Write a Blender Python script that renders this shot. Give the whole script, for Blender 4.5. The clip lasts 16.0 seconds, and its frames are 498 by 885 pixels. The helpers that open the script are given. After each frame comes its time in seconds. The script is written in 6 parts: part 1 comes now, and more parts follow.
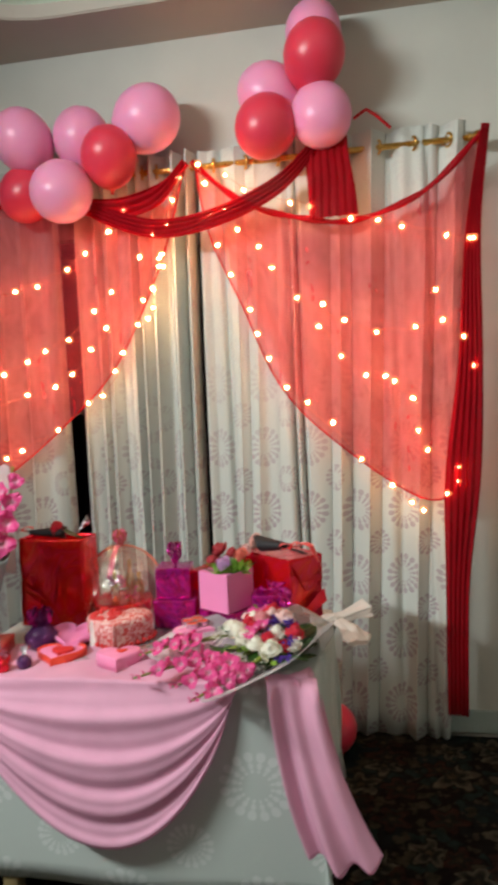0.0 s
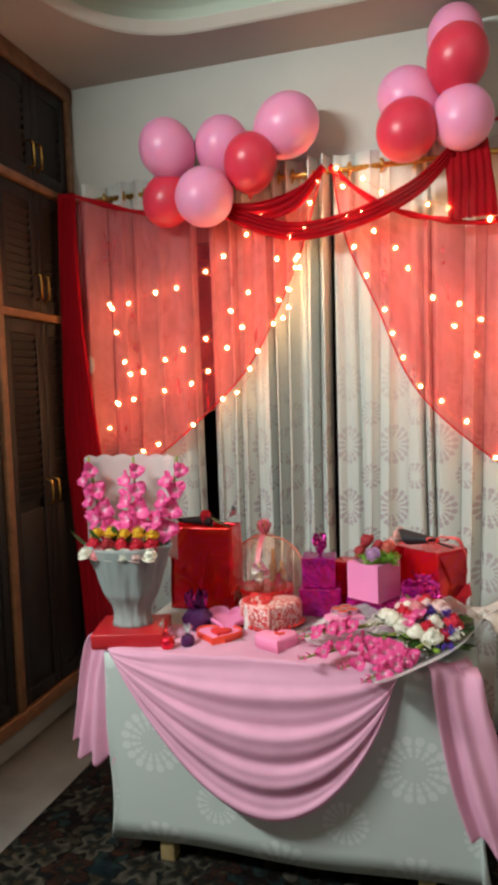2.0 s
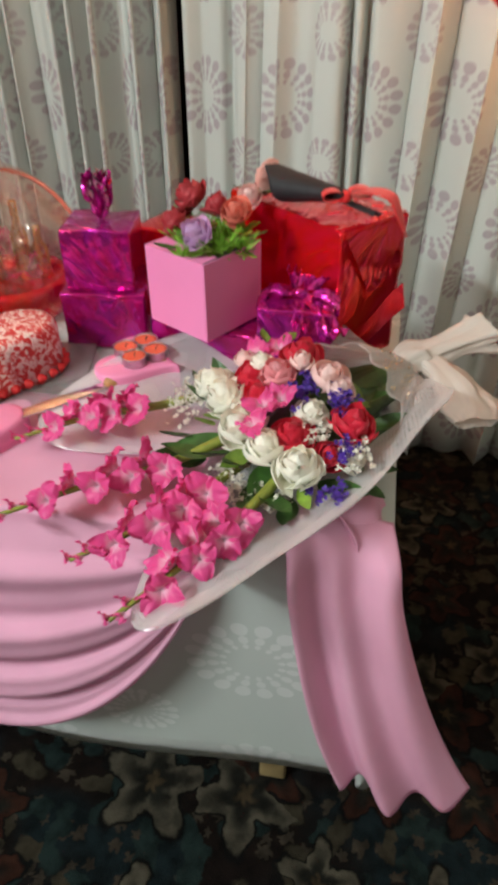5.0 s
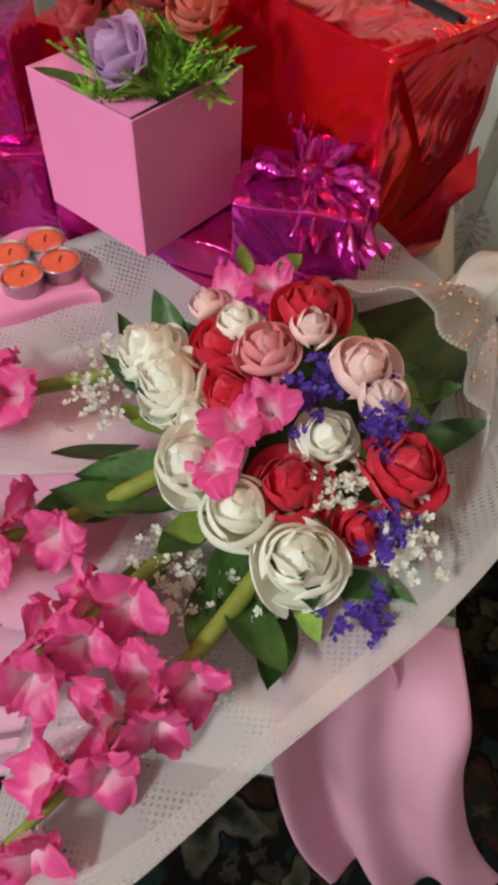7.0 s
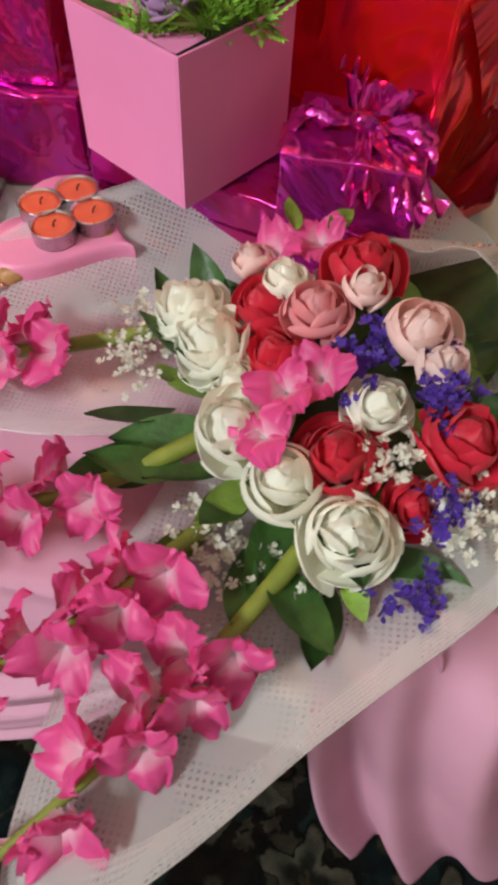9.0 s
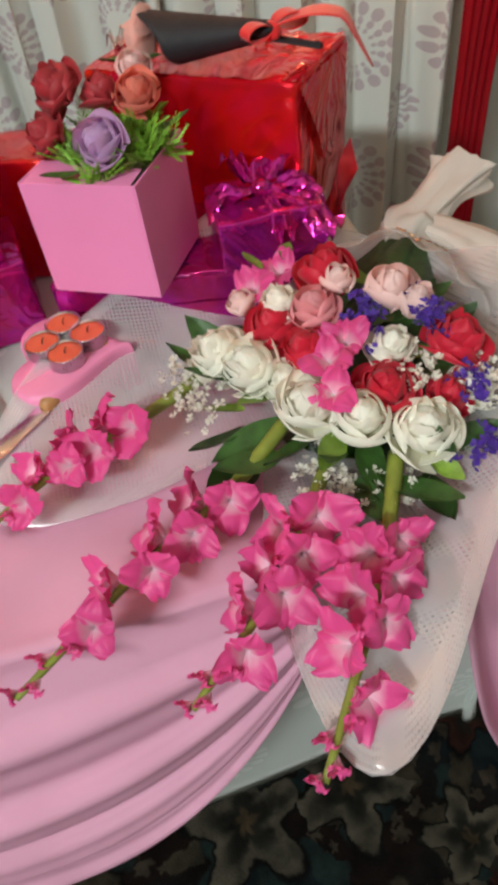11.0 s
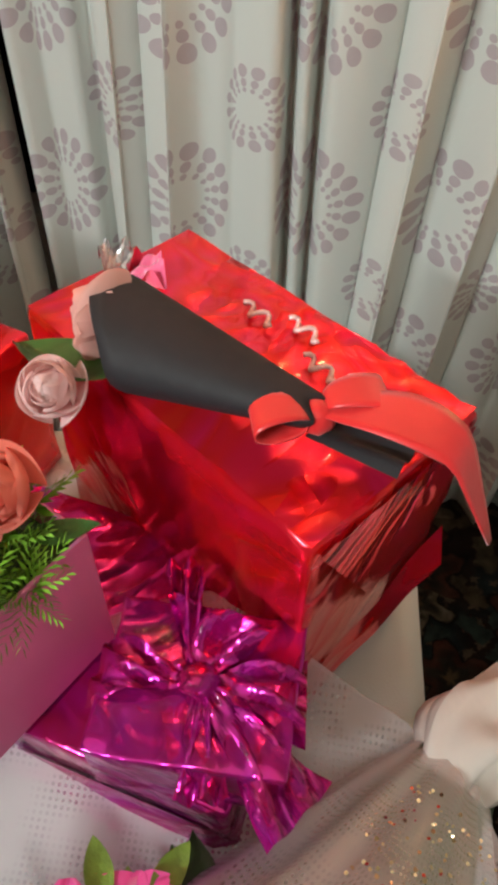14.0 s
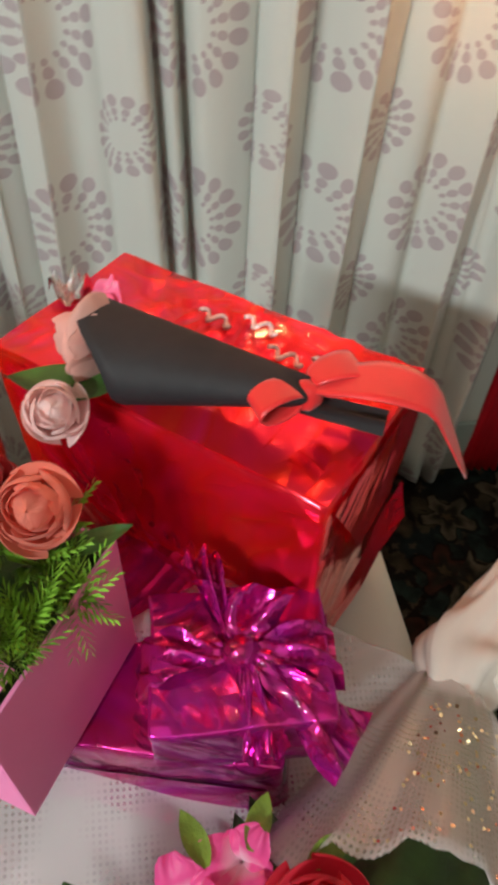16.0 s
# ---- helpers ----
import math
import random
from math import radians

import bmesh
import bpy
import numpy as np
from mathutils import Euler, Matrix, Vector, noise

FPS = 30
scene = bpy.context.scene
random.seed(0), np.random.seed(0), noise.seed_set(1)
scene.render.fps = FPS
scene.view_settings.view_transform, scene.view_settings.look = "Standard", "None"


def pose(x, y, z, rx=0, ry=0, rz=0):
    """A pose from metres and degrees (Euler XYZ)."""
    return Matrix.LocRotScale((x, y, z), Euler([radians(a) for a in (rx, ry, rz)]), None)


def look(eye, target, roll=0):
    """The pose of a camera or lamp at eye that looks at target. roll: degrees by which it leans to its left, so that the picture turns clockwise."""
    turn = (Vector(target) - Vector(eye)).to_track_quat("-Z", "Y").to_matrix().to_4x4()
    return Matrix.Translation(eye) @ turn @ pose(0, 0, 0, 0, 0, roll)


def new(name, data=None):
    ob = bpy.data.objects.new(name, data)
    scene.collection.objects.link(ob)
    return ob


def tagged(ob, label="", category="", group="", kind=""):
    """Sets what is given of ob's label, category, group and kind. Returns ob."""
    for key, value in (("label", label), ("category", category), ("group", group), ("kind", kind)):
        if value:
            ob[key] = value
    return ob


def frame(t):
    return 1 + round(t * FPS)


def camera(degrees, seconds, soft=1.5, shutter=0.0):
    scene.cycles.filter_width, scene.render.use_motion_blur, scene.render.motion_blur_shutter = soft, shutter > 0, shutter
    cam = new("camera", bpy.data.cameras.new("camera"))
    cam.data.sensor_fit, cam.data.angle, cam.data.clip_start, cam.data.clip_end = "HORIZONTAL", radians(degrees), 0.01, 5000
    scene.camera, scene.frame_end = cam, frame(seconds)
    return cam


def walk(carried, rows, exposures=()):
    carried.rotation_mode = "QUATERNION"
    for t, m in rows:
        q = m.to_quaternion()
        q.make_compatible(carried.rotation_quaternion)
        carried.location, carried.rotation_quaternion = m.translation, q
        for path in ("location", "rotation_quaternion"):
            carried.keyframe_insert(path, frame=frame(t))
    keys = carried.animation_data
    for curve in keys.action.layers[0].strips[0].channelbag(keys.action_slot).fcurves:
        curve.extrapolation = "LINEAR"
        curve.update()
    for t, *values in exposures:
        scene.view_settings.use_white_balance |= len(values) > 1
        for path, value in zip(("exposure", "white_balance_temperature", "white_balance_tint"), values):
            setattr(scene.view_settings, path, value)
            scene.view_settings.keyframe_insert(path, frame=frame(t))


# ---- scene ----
cam = camera(39.4, 16.0, soft=4.0, shutter=0.5)
METRES, EYE, TILT, LEAN, TURN = 3.2, 1.52, 0.0, 0.0, 10.5
ROWS = [
    (0.0, 0.0, 0.0, 0.0, -0.2, -4.18, 2.74),
    (0.5, -0.0281, -0.0283, 0.0032, 2.41, -5.07, 3.0),
    (1.0, -0.0529, -0.044, 0.0028, 5.34, -2.68, 3.42),
    (1.5, -0.0707, -0.0433, -0.0015, 6.1, -3.74, 2.94),
    (2.0, -0.0852, -0.0315, -0.0026, 5.37, -3.78, 2.1),
    (2.5, -0.0848, 0.0044, -0.0083, 1.63, -8.57, 1.87),
    (3.0, -0.0565, 0.0828, -0.0138, 0.1, -11.73, -0.73),
    (3.5, -0.0339, 0.1582, -0.0197, -1.72, -16.37, 0.08),
    (6.0, -0.0076, 0.467, -0.0811, 0.72, -47.2, 0.36),
    (6.5, -0.0101, 0.4902, -0.0896, -2.98, -49.63, -1.28),
    (7.0, -0.0045, 0.5051, -0.0944, -0.42, -52.44, -1.65),
    (7.5, 0.0015, 0.5096, -0.0973, 0.27, -54.3, -0.52),
    (8.0, 0.0023, 0.5112, -0.1007, 0.93, -54.88, -0.73),
    (8.5, -0.0019, 0.5126, -0.1014, 2.85, -55.6, -1.43),
    (9.0, -0.011, 0.51, -0.1019, 1.63, -55.11, -1.9),
    (11.5, -0.0755, 0.468, -0.0829, -27.93, -44.11, 7.89),
    (12.0, -0.0479, 0.4983, -0.0786, -27.89, -42.33, 7.65),
    (12.5, -0.0078, 0.5561, -0.0726, -17.95, -43.08, 0.79),
    (13.0, 0.0097, 0.589, -0.0768, -8.94, -46.9, 1.1),
    (13.5, 0.018, 0.6133, -0.0762, -6.23, -47.44, -1.07),
    (14.0, 0.0177, 0.6207, -0.0777, -4.81, -48.19, -1.02),
    (14.5, 0.0155, 0.6211, -0.0753, -4.79, -47.56, -1.65),
    (15.0, 0.0097, 0.6258, -0.075, -5.24, -49.1, -2.92),
    (15.5, -0.0006, 0.6225, -0.0755, -10.87, -48.51, -2.84),
    (16.0, -0.0059, 0.6126, -0.0722, -19.01, -46.57, -1.29),
]
walk(cam, [(t, pose(0, 0, EYE, TILT, LEAN, TURN) @ pose(METRES * x, METRES * y, METRES * z, 90 + pitch, roll, yaw)) for t, x, y, z, yaw, pitch, roll in ROWS],
     exposures=[(0.0, 0.02), (1.5, 0.06), (3.0, -0.02), (3.7, 0.08), (6.0, 0.02), (7.0, -0.12), (9.2, -0.10), (11.5, -0.12), (12.5, -0.05), (14.0, 0.10), (16.0, 0.02)])

# ---- world and lights ----
world = bpy.data.worlds.new("night")
scene.world = world
world.use_nodes = True
world.node_tree.nodes["Background"].inputs[0].default_value = (0.02, 0.022, 0.03, 1)
world.node_tree.nodes["Background"].inputs[1].default_value = 0.3


def area_lamp(name, m, sx, sy, power, colour):
    data = bpy.data.lights.new(name, "AREA")
    data.shape, data.size, data.size_y, data.energy, data.color = "RECTANGLE", sx, sy, power, colour
    ob = new(name, data)
    ob.matrix_world = m
    return ob


# the room's tube light high on the side wall, and the light strip in the ceiling cove
area_lamp("tube_light", look((-2.30, -0.15, 2.88), (-0.6, 1.9, 0.8)), 1.2, 0.12, 112, (0.94, 1.0, 0.98))
area_lamp("cove_light", look((0.0, 0.6, 3.22), (0.0, 0.6, 3.5)), 3.0, 3.0, 32, (0.84, 1.0, 0.86))

# ---- materials ----


def nodes_of(name):
    m = bpy.data.materials.new(name)
    m.use_nodes = True
    return m, m.node_tree.nodes, m.node_tree.links, m.node_tree.nodes["Principled BSDF"]


def mat(name, colour, rough=0.6, metal=0.0, var=0.15, scale=30.0, bump=0.1, fine=300.0, trans=0.0, sub=0.0, emit=0.0, alpha=1.0, coat=0.0, sheen=0.0, vary=0.0):
    """A plain surface with grain at two scales; vary shifts the value from object to object."""
    m, n, l, p = nodes_of(name)
    co = n.new("ShaderNodeTexCoord")
    big = n.new("ShaderNodeTexNoise")
    big.inputs["Scale"].default_value, big.inputs["Detail"].default_value = scale, 4
    small = n.new("ShaderNodeTexNoise")
    small.inputs["Scale"].default_value, small.inputs["Detail"].default_value = fine, 2
    l.new(co.outputs["Object"], big.inputs["Vector"])
    l.new(co.outputs["Object"], small.inputs["Vector"])
    ramp = n.new("ShaderNodeMapRange")
    ramp.inputs[1].default_value, ramp.inputs[2].default_value = 0.3, 0.7
    ramp.inputs[3].default_value, ramp.inputs[4].default_value = 1 - var, 1 + var
    l.new(big.outputs["Fac"], ramp.inputs[0])
    val = n.new("ShaderNodeHueSaturation")
    val.inputs["Color"].default_value = (*colour, 1)
    if vary:
        info = n.new("ShaderNodeObjectInfo")
        mul = n.new("ShaderNodeMapRange")
        mul.inputs[3].default_value, mul.inputs[4].default_value = 1 - vary, 1 + vary
        l.new(info.outputs["Random"], mul.inputs[0])
        two = n.new("ShaderNodeMath")
        two.operation = "MULTIPLY"
        l.new(mul.outputs[0], two.inputs[0])
        l.new(ramp.outputs[0], two.inputs[1])
        l.new(two.outputs[0], val.inputs["Value"])
    else:
        l.new(ramp.outputs[0], val.inputs["Value"])
    l.new(val.outputs["Color"], p.inputs["Base Color"])
    rr = n.new("ShaderNodeMapRange")
    rr.inputs[3].default_value, rr.inputs[4].default_value = max(0.02, rough - 0.08), min(1, rough + 0.08)
    l.new(small.outputs["Fac"], rr.inputs[0])
    l.new(rr.outputs[0], p.inputs["Roughness"])
    if bump:
        b = n.new("ShaderNodeBump")
        b.inputs["Strength"].default_value, b.inputs["Distance"].default_value = bump, 0.002
        l.new(small.outputs["Fac"], b.inputs["Height"])
        l.new(b.outputs[0], p.inputs["Normal"])
    p.inputs["Metallic"].default_value = metal
    p.inputs["Transmission Weight"].default_value = trans
    p.inputs["Alpha"].default_value = alpha
    p.inputs["Coat Weight"].default_value = coat
    p.inputs["Sheen Weight"].default_value = sheen
    if sub:
        p.inputs["Subsurface Weight"].default_value, p.inputs["Subsurface Scale"].default_value = sub, 0.01
    if emit:
        l.new(val.outputs["Color"], p.inputs["Emission Color"])
        p.inputs["Emission Strength"].default_value = emit
    return m


def sheer(name, colour, cover=0.5, glow=0.5, streak=(8, 8, 8), uneven=0.04):
    """Thin woven voile: threads that scatter light, gaps that let it through."""
    m, n, l, p = nodes_of(name)
    out = n["Material Output"]
    n.remove(p)
    co = n.new("ShaderNodeTexCoord")
    big = n.new("ShaderNodeTexNoise")
    big.inputs["Scale"].default_value, big.inputs["Detail"].default_value = 9, 5
    l.new(co.outputs["Object"], big.inputs["Vector"])
    hue = n.new("ShaderNodeHueSaturation")
    hue.inputs["Color"].default_value = (*colour, 1)
    mr = n.new("ShaderNodeMapRange")
    mr.inputs[3].default_value, mr.inputs[4].default_value = 0.92, 1.08
    l.new(big.outputs["Fac"], mr.inputs[0])
    l.new(mr.outputs[0], hue.inputs["Value"])
    d, t, a = n.new("ShaderNodeBsdfDiffuse"), n.new("ShaderNodeBsdfTranslucent"), n.new("ShaderNodeBsdfTransparent")
    for s in (d, t):
        l.new(hue.outputs[0], s.inputs["Color"])
    a.inputs["Color"].default_value = (*[0.55 + 0.45 * c for c in colour], 1)
    m1, m2 = n.new("ShaderNodeMixShader"), n.new("ShaderNodeMixShader")
    m1.inputs[0].default_value = glow
    l.new(d.outputs[0], m1.inputs[1])
    l.new(t.outputs[0], m1.inputs[2])
    small = n.new("ShaderNodeTexNoise")
    small.inputs["Scale"].default_value = 1.0
    run = n.new("ShaderNodeVectorMath")
    run.operation = "MULTIPLY"
    run.inputs[1].default_value = streak
    l.new(co.outputs["Object"], run.inputs[0])
    l.new(run.outputs[0], small.inputs["Vector"])
    cv = n.new("ShaderNodeMapRange")
    cv.inputs[1].default_value, cv.inputs[2].default_value = 0.3, 0.7
    cv.inputs[3].default_value, cv.inputs[4].default_value = cover - uneven, cover + uneven
    l.new(small.outputs["Fac"], cv.inputs[0])
    l.new(cv.outputs[0], m2.inputs[0])
    l.new(a.outputs[0], m2.inputs[1])
    l.new(m1.outputs[0], m2.inputs[2])
    l.new(m2.outputs[0], out.inputs["Surface"])
    return m


def foil(name, colour, rough=0.16, crumple=0.5, scale=14.0, hue_shift=0.0, metal=0.5):
    """Crinkled metallised wrapping film."""
    m, n, l, p = nodes_of(name)
    co = n.new("ShaderNodeTexCoord")
    v = n.new("ShaderNodeTexVoronoi")
    v.inputs["Scale"].default_value = scale
    v.inputs["Randomness"].default_value = 1
    w = n.new("ShaderNodeTexNoise")
    w.inputs["Scale"].default_value, w.inputs["Detail"].default_value, w.inputs["Distortion"].default_value = scale * 0.7, 3, 0.6
    l.new(co.outputs["Object"], w.inputs["Vector"])
    l.new(w.outputs["Color"], v.inputs["Vector"])
    b = n.new("ShaderNodeBump")
    b.inputs["Strength"].default_value, b.inputs["Distance"].default_value = crumple, 0.012
    mixh = n.new("ShaderNodeMath")
    mixh.operation = "ADD"
    l.new(v.outputs["Distance"], mixh.inputs[0])
    l.new(w.outputs["Fac"], mixh.inputs[1])
    l.new(mixh.outputs[0], b.inputs["Height"])
    l.new(b.outputs[0], p.inputs["Normal"])
    hue = n.new("ShaderNodeHueSaturation")
    hue.inputs["Color"].default_value = (*colour, 1)
    mr = n.new("ShaderNodeMapRange")
    mr.inputs[3].default_value, mr.inputs[4].default_value = 0.75, 1.25
    l.new(w.outputs["Fac"], mr.inputs[0])
    l.new(mr.outputs[0], hue.inputs["Value"])
    # hue shifts over the crinkles; on the purple foil this paints pink highlights
    if hue_shift:
        hm = n.new("ShaderNodeMapRange")
        hm.inputs[3].default_value, hm.inputs[4].default_value = 0.5 - hue_shift, 0.5 + hue_shift
        l.new(v.outputs["Distance"], hm.inputs[0])
        l.new(hm.outputs[0], hue.inputs["Hue"])
    l.new(hue.outputs[0], p.inputs["Base Color"])
    p.inputs["Metallic"].default_value, p.inputs["Roughness"].default_value = metal, rough
    p.inputs["Coat Weight"].default_value, p.inputs["Coat Roughness"].default_value = 0.3, 0.05
    return m


def printed(name, base, ink, thread=0.25, rough=0.85, cell=(0.27, 0.28), size=0.80, fade=None):
    """Woven cloth printed with rings of oval petals; the UVs run along the cloth in metres."""
    m, n, l, p = nodes_of(name)

    def op(kind, a, b=None):
        x = n.new("ShaderNodeMath")
        x.operation = kind
        for i, s in enumerate((a, b)):
            if s is None:
                continue
            if isinstance(s, (int, float)):
                x.inputs[i].default_value = s
            else:
                l.new(s, x.inputs[i])
        return x.outputs[0]

    uv = n.new("ShaderNodeUVMap")
    sep = n.new("ShaderNodeSeparateXYZ")
    l.new(uv.outputs[0], sep.inputs[0])
    masks = []
    # large dandelion rings and, between them, smaller ones
    for ox, oy, k in ((0.0, 0.0, size), (cell[0] * 0.5, cell[1] * 0.5, 0.66 * size)):
        gx = op("DIVIDE", op("ADD", sep.outputs[0], ox), cell[0])
        gy = op("DIVIDE", op("ADD", sep.outputs[1], oy), cell[1])
        lx = op("MULTIPLY", op("SUBTRACT", op("FRACT", gx), 0.5), cell[0])
        ly = op("MULTIPLY", op("SUBTRACT", op("FRACT", gy), 0.5), cell[1])
        r = op("SQRT", op("ADD", op("MULTIPLY", lx, lx), op("MULTIPLY", ly, ly)))
        ang = op("ARCTAN2", ly, lx)
        for r0, count, rl, rw in ((0.094, 16, 0.0165, 0.0135), (0.066, 16, 0.0105, 0.0078), (0.048, 16, 0.0062, 0.0048)):
            r0, rl, rw = r0 * k, rl * k, rw * k
            f = op("SUBTRACT", op("FRACT", op("MULTIPLY", ang, count / (2 * math.pi))), 0.5)
            arc = op("MULTIPLY", f, 2 * math.pi / count * r0 / rw)
            rad = op("DIVIDE", op("SUBTRACT", r, r0), rl)
            d = op("ADD", op("MULTIPLY", arc, arc), op("MULTIPLY", rad, rad))
            masks.append(op("LESS_THAN", d, 1.0))
    mk = masks[0]
    for other in masks[1:]:
        mk = op("MAXIMUM", mk, other)
    wv = n.new("ShaderNodeTexNoise")
    wv.inputs["Scale"].default_value, wv.inputs["Detail"].default_value = 60, 4
    l.new(uv.outputs[0], wv.inputs["Vector"])
    st = n.new("ShaderNodeMapRange")
    st.inputs[3].default_value, st.inputs[4].default_value = 0.75, 1.0
    l.new(wv.outputs["Fac"], st.inputs[0])
    mix = n.new("ShaderNodeMix")
    mix.data_type = "RGBA"
    mix.inputs[6].default_value, mix.inputs[7].default_value = (*base, 1), (*ink, 1)
    ink_amount = op("MULTIPLY", mk, st.outputs[0])
    if fade:
        # the print is heavy at the hem and thins out up the cloth
        up = n.new("ShaderNodeMapRange")
        up.inputs[1].default_value, up.inputs[2].default_value = fade
        up.inputs[3].default_value, up.inputs[4].default_value = 1.0, 0.12
        l.new(sep.outputs[1], up.inputs[0])
        ink_amount = op("MULTIPLY", ink_amount, up.outputs[0])
    l.new(ink_amount, mix.inputs[0])
    l.new(mix.outputs[2], p.inputs["Base Color"])
    p.inputs["Roughness"].default_value = rough
    p.inputs["Sheen Weight"].default_value = 0.2
    fine = n.new("ShaderNodeTexNoise")
    fine.inputs["Scale"].default_value = 500
    l.new(uv.outputs[0], fine.inputs["Vector"])
    b = n.new("ShaderNodeBump")
    b.inputs["Strength"].default_value, b.inputs["Distance"].default_value = thread, 0.0015
    l.new(fine.outputs["Fac"], b.inputs["Height"])
    l.new(b.outputs[0], p.inputs["Normal"])
    return m


WALL = mat("wall_paint", (0.56, 0.57, 0.52), 0.7, var=0.05, scale=3, bump=0.15, fine=180)
CEIL = mat("ceiling_paint", (0.50, 0.46, 0.40), 0.75, var=0.04, scale=3, bump=0.1)
CEIL_PINK = mat("ceiling_pink_paint", (0.62, 0.47, 0.44), 0.7, var=0.04, scale=2, bump=0.1)
COVE = mat("cove_paint", (0.55, 0.62, 0.52), 0.6, var=0.04, scale=2, bump=0.1)
WOOD_DARK = mat("dark_stained_wood", (0.005, 0.0025, 0.0018), 0.62, var=0.4, scale=12, bump=0.3, fine=120)
WOOD_EDGE = mat("brown_wood_edge", (0.19, 0.085, 0.035), 0.5, var=0.3, scale=16, bump=0.3, fine=150)
WOOD_LEG = mat("pale_wood", (0.30, 0.22, 0.10), 0.6, var=0.25, scale=20, bump=0.3)
BASEB = mat("grey_green_skirting", (0.36, 0.44, 0.42), 0.5, var=0.08, scale=6)
BRASS = mat("brass", (0.62, 0.38, 0.10), 0.28, 1.0, var=0.15, scale=20)
BLACK = mat("night_black", (0.004, 0.004, 0.005), 0.4, var=0.2)
CURTAIN = printed("printed_curtain", (0.58, 0.62, 0.585), (0.40, 0.34, 0.37), fade=(1.0, 1.7))
# same fabric as the curtain; the rings' sheen is painted in as pale ink
TABLECLOTH = printed("printed_tablecloth", (0.48, 0.54, 0.51), (0.62, 0.66, 0.64), size=0.95, cell=(0.40, 0.38))
RED_SHEER = sheer("red_voile", (0.86, 0.10, 0.14), 0.30, 0.55, (26, 26, 2.4), 0.10)
RED_GATHER = sheer("gathered_red_voile", (0.55, 0.012, 0.025), 0.74, 0.35)
PINK_SHEER = sheer("pink_voile", (0.91, 0.53, 0.70), 0.80, 0.3)
WHITE_SHEER = sheer("white_net", (0.80, 0.76, 0.78), 0.45, 0.4)


def balloon_rubber(name, colour):
    m = mat(name, colour, 0.34, var=0.04, scale=4, bump=0.0, sub=0.5)
    m.node_tree.nodes["Principled BSDF"].inputs["Subsurface Scale"].default_value = 0.03
    return m


BAL_PINK = balloon_rubber("pink_balloon_rubber", (0.86, 0.34, 0.56))
BAL_RED = balloon_rubber("red_balloon_rubber", (0.72, 0.045, 0.09))
RED_FOIL = foil("red_foil", (0.86, 0.012, 0.030), 0.15, 0.22, 8, 0.01, 0.62)
PURPLE_FOIL = foil("purple_foil", (0.52, 0.014, 0.26), 0.13, 0.30, 9, 0.05, 0.75)
PINK_CARD = mat("pink_card", (0.83, 0.25, 0.50), 0.6, var=0.04, scale=8, bump=0.08)
DEEP_RED = mat("deep_red_card", (0.42, 0.012, 0.018), 0.4, var=0.08, scale=8, bump=0.08)
RED_CARD = mat("red_card", (0.72, 0.05, 0.025), 0.55, var=0.06, scale=8, bump=0.08)


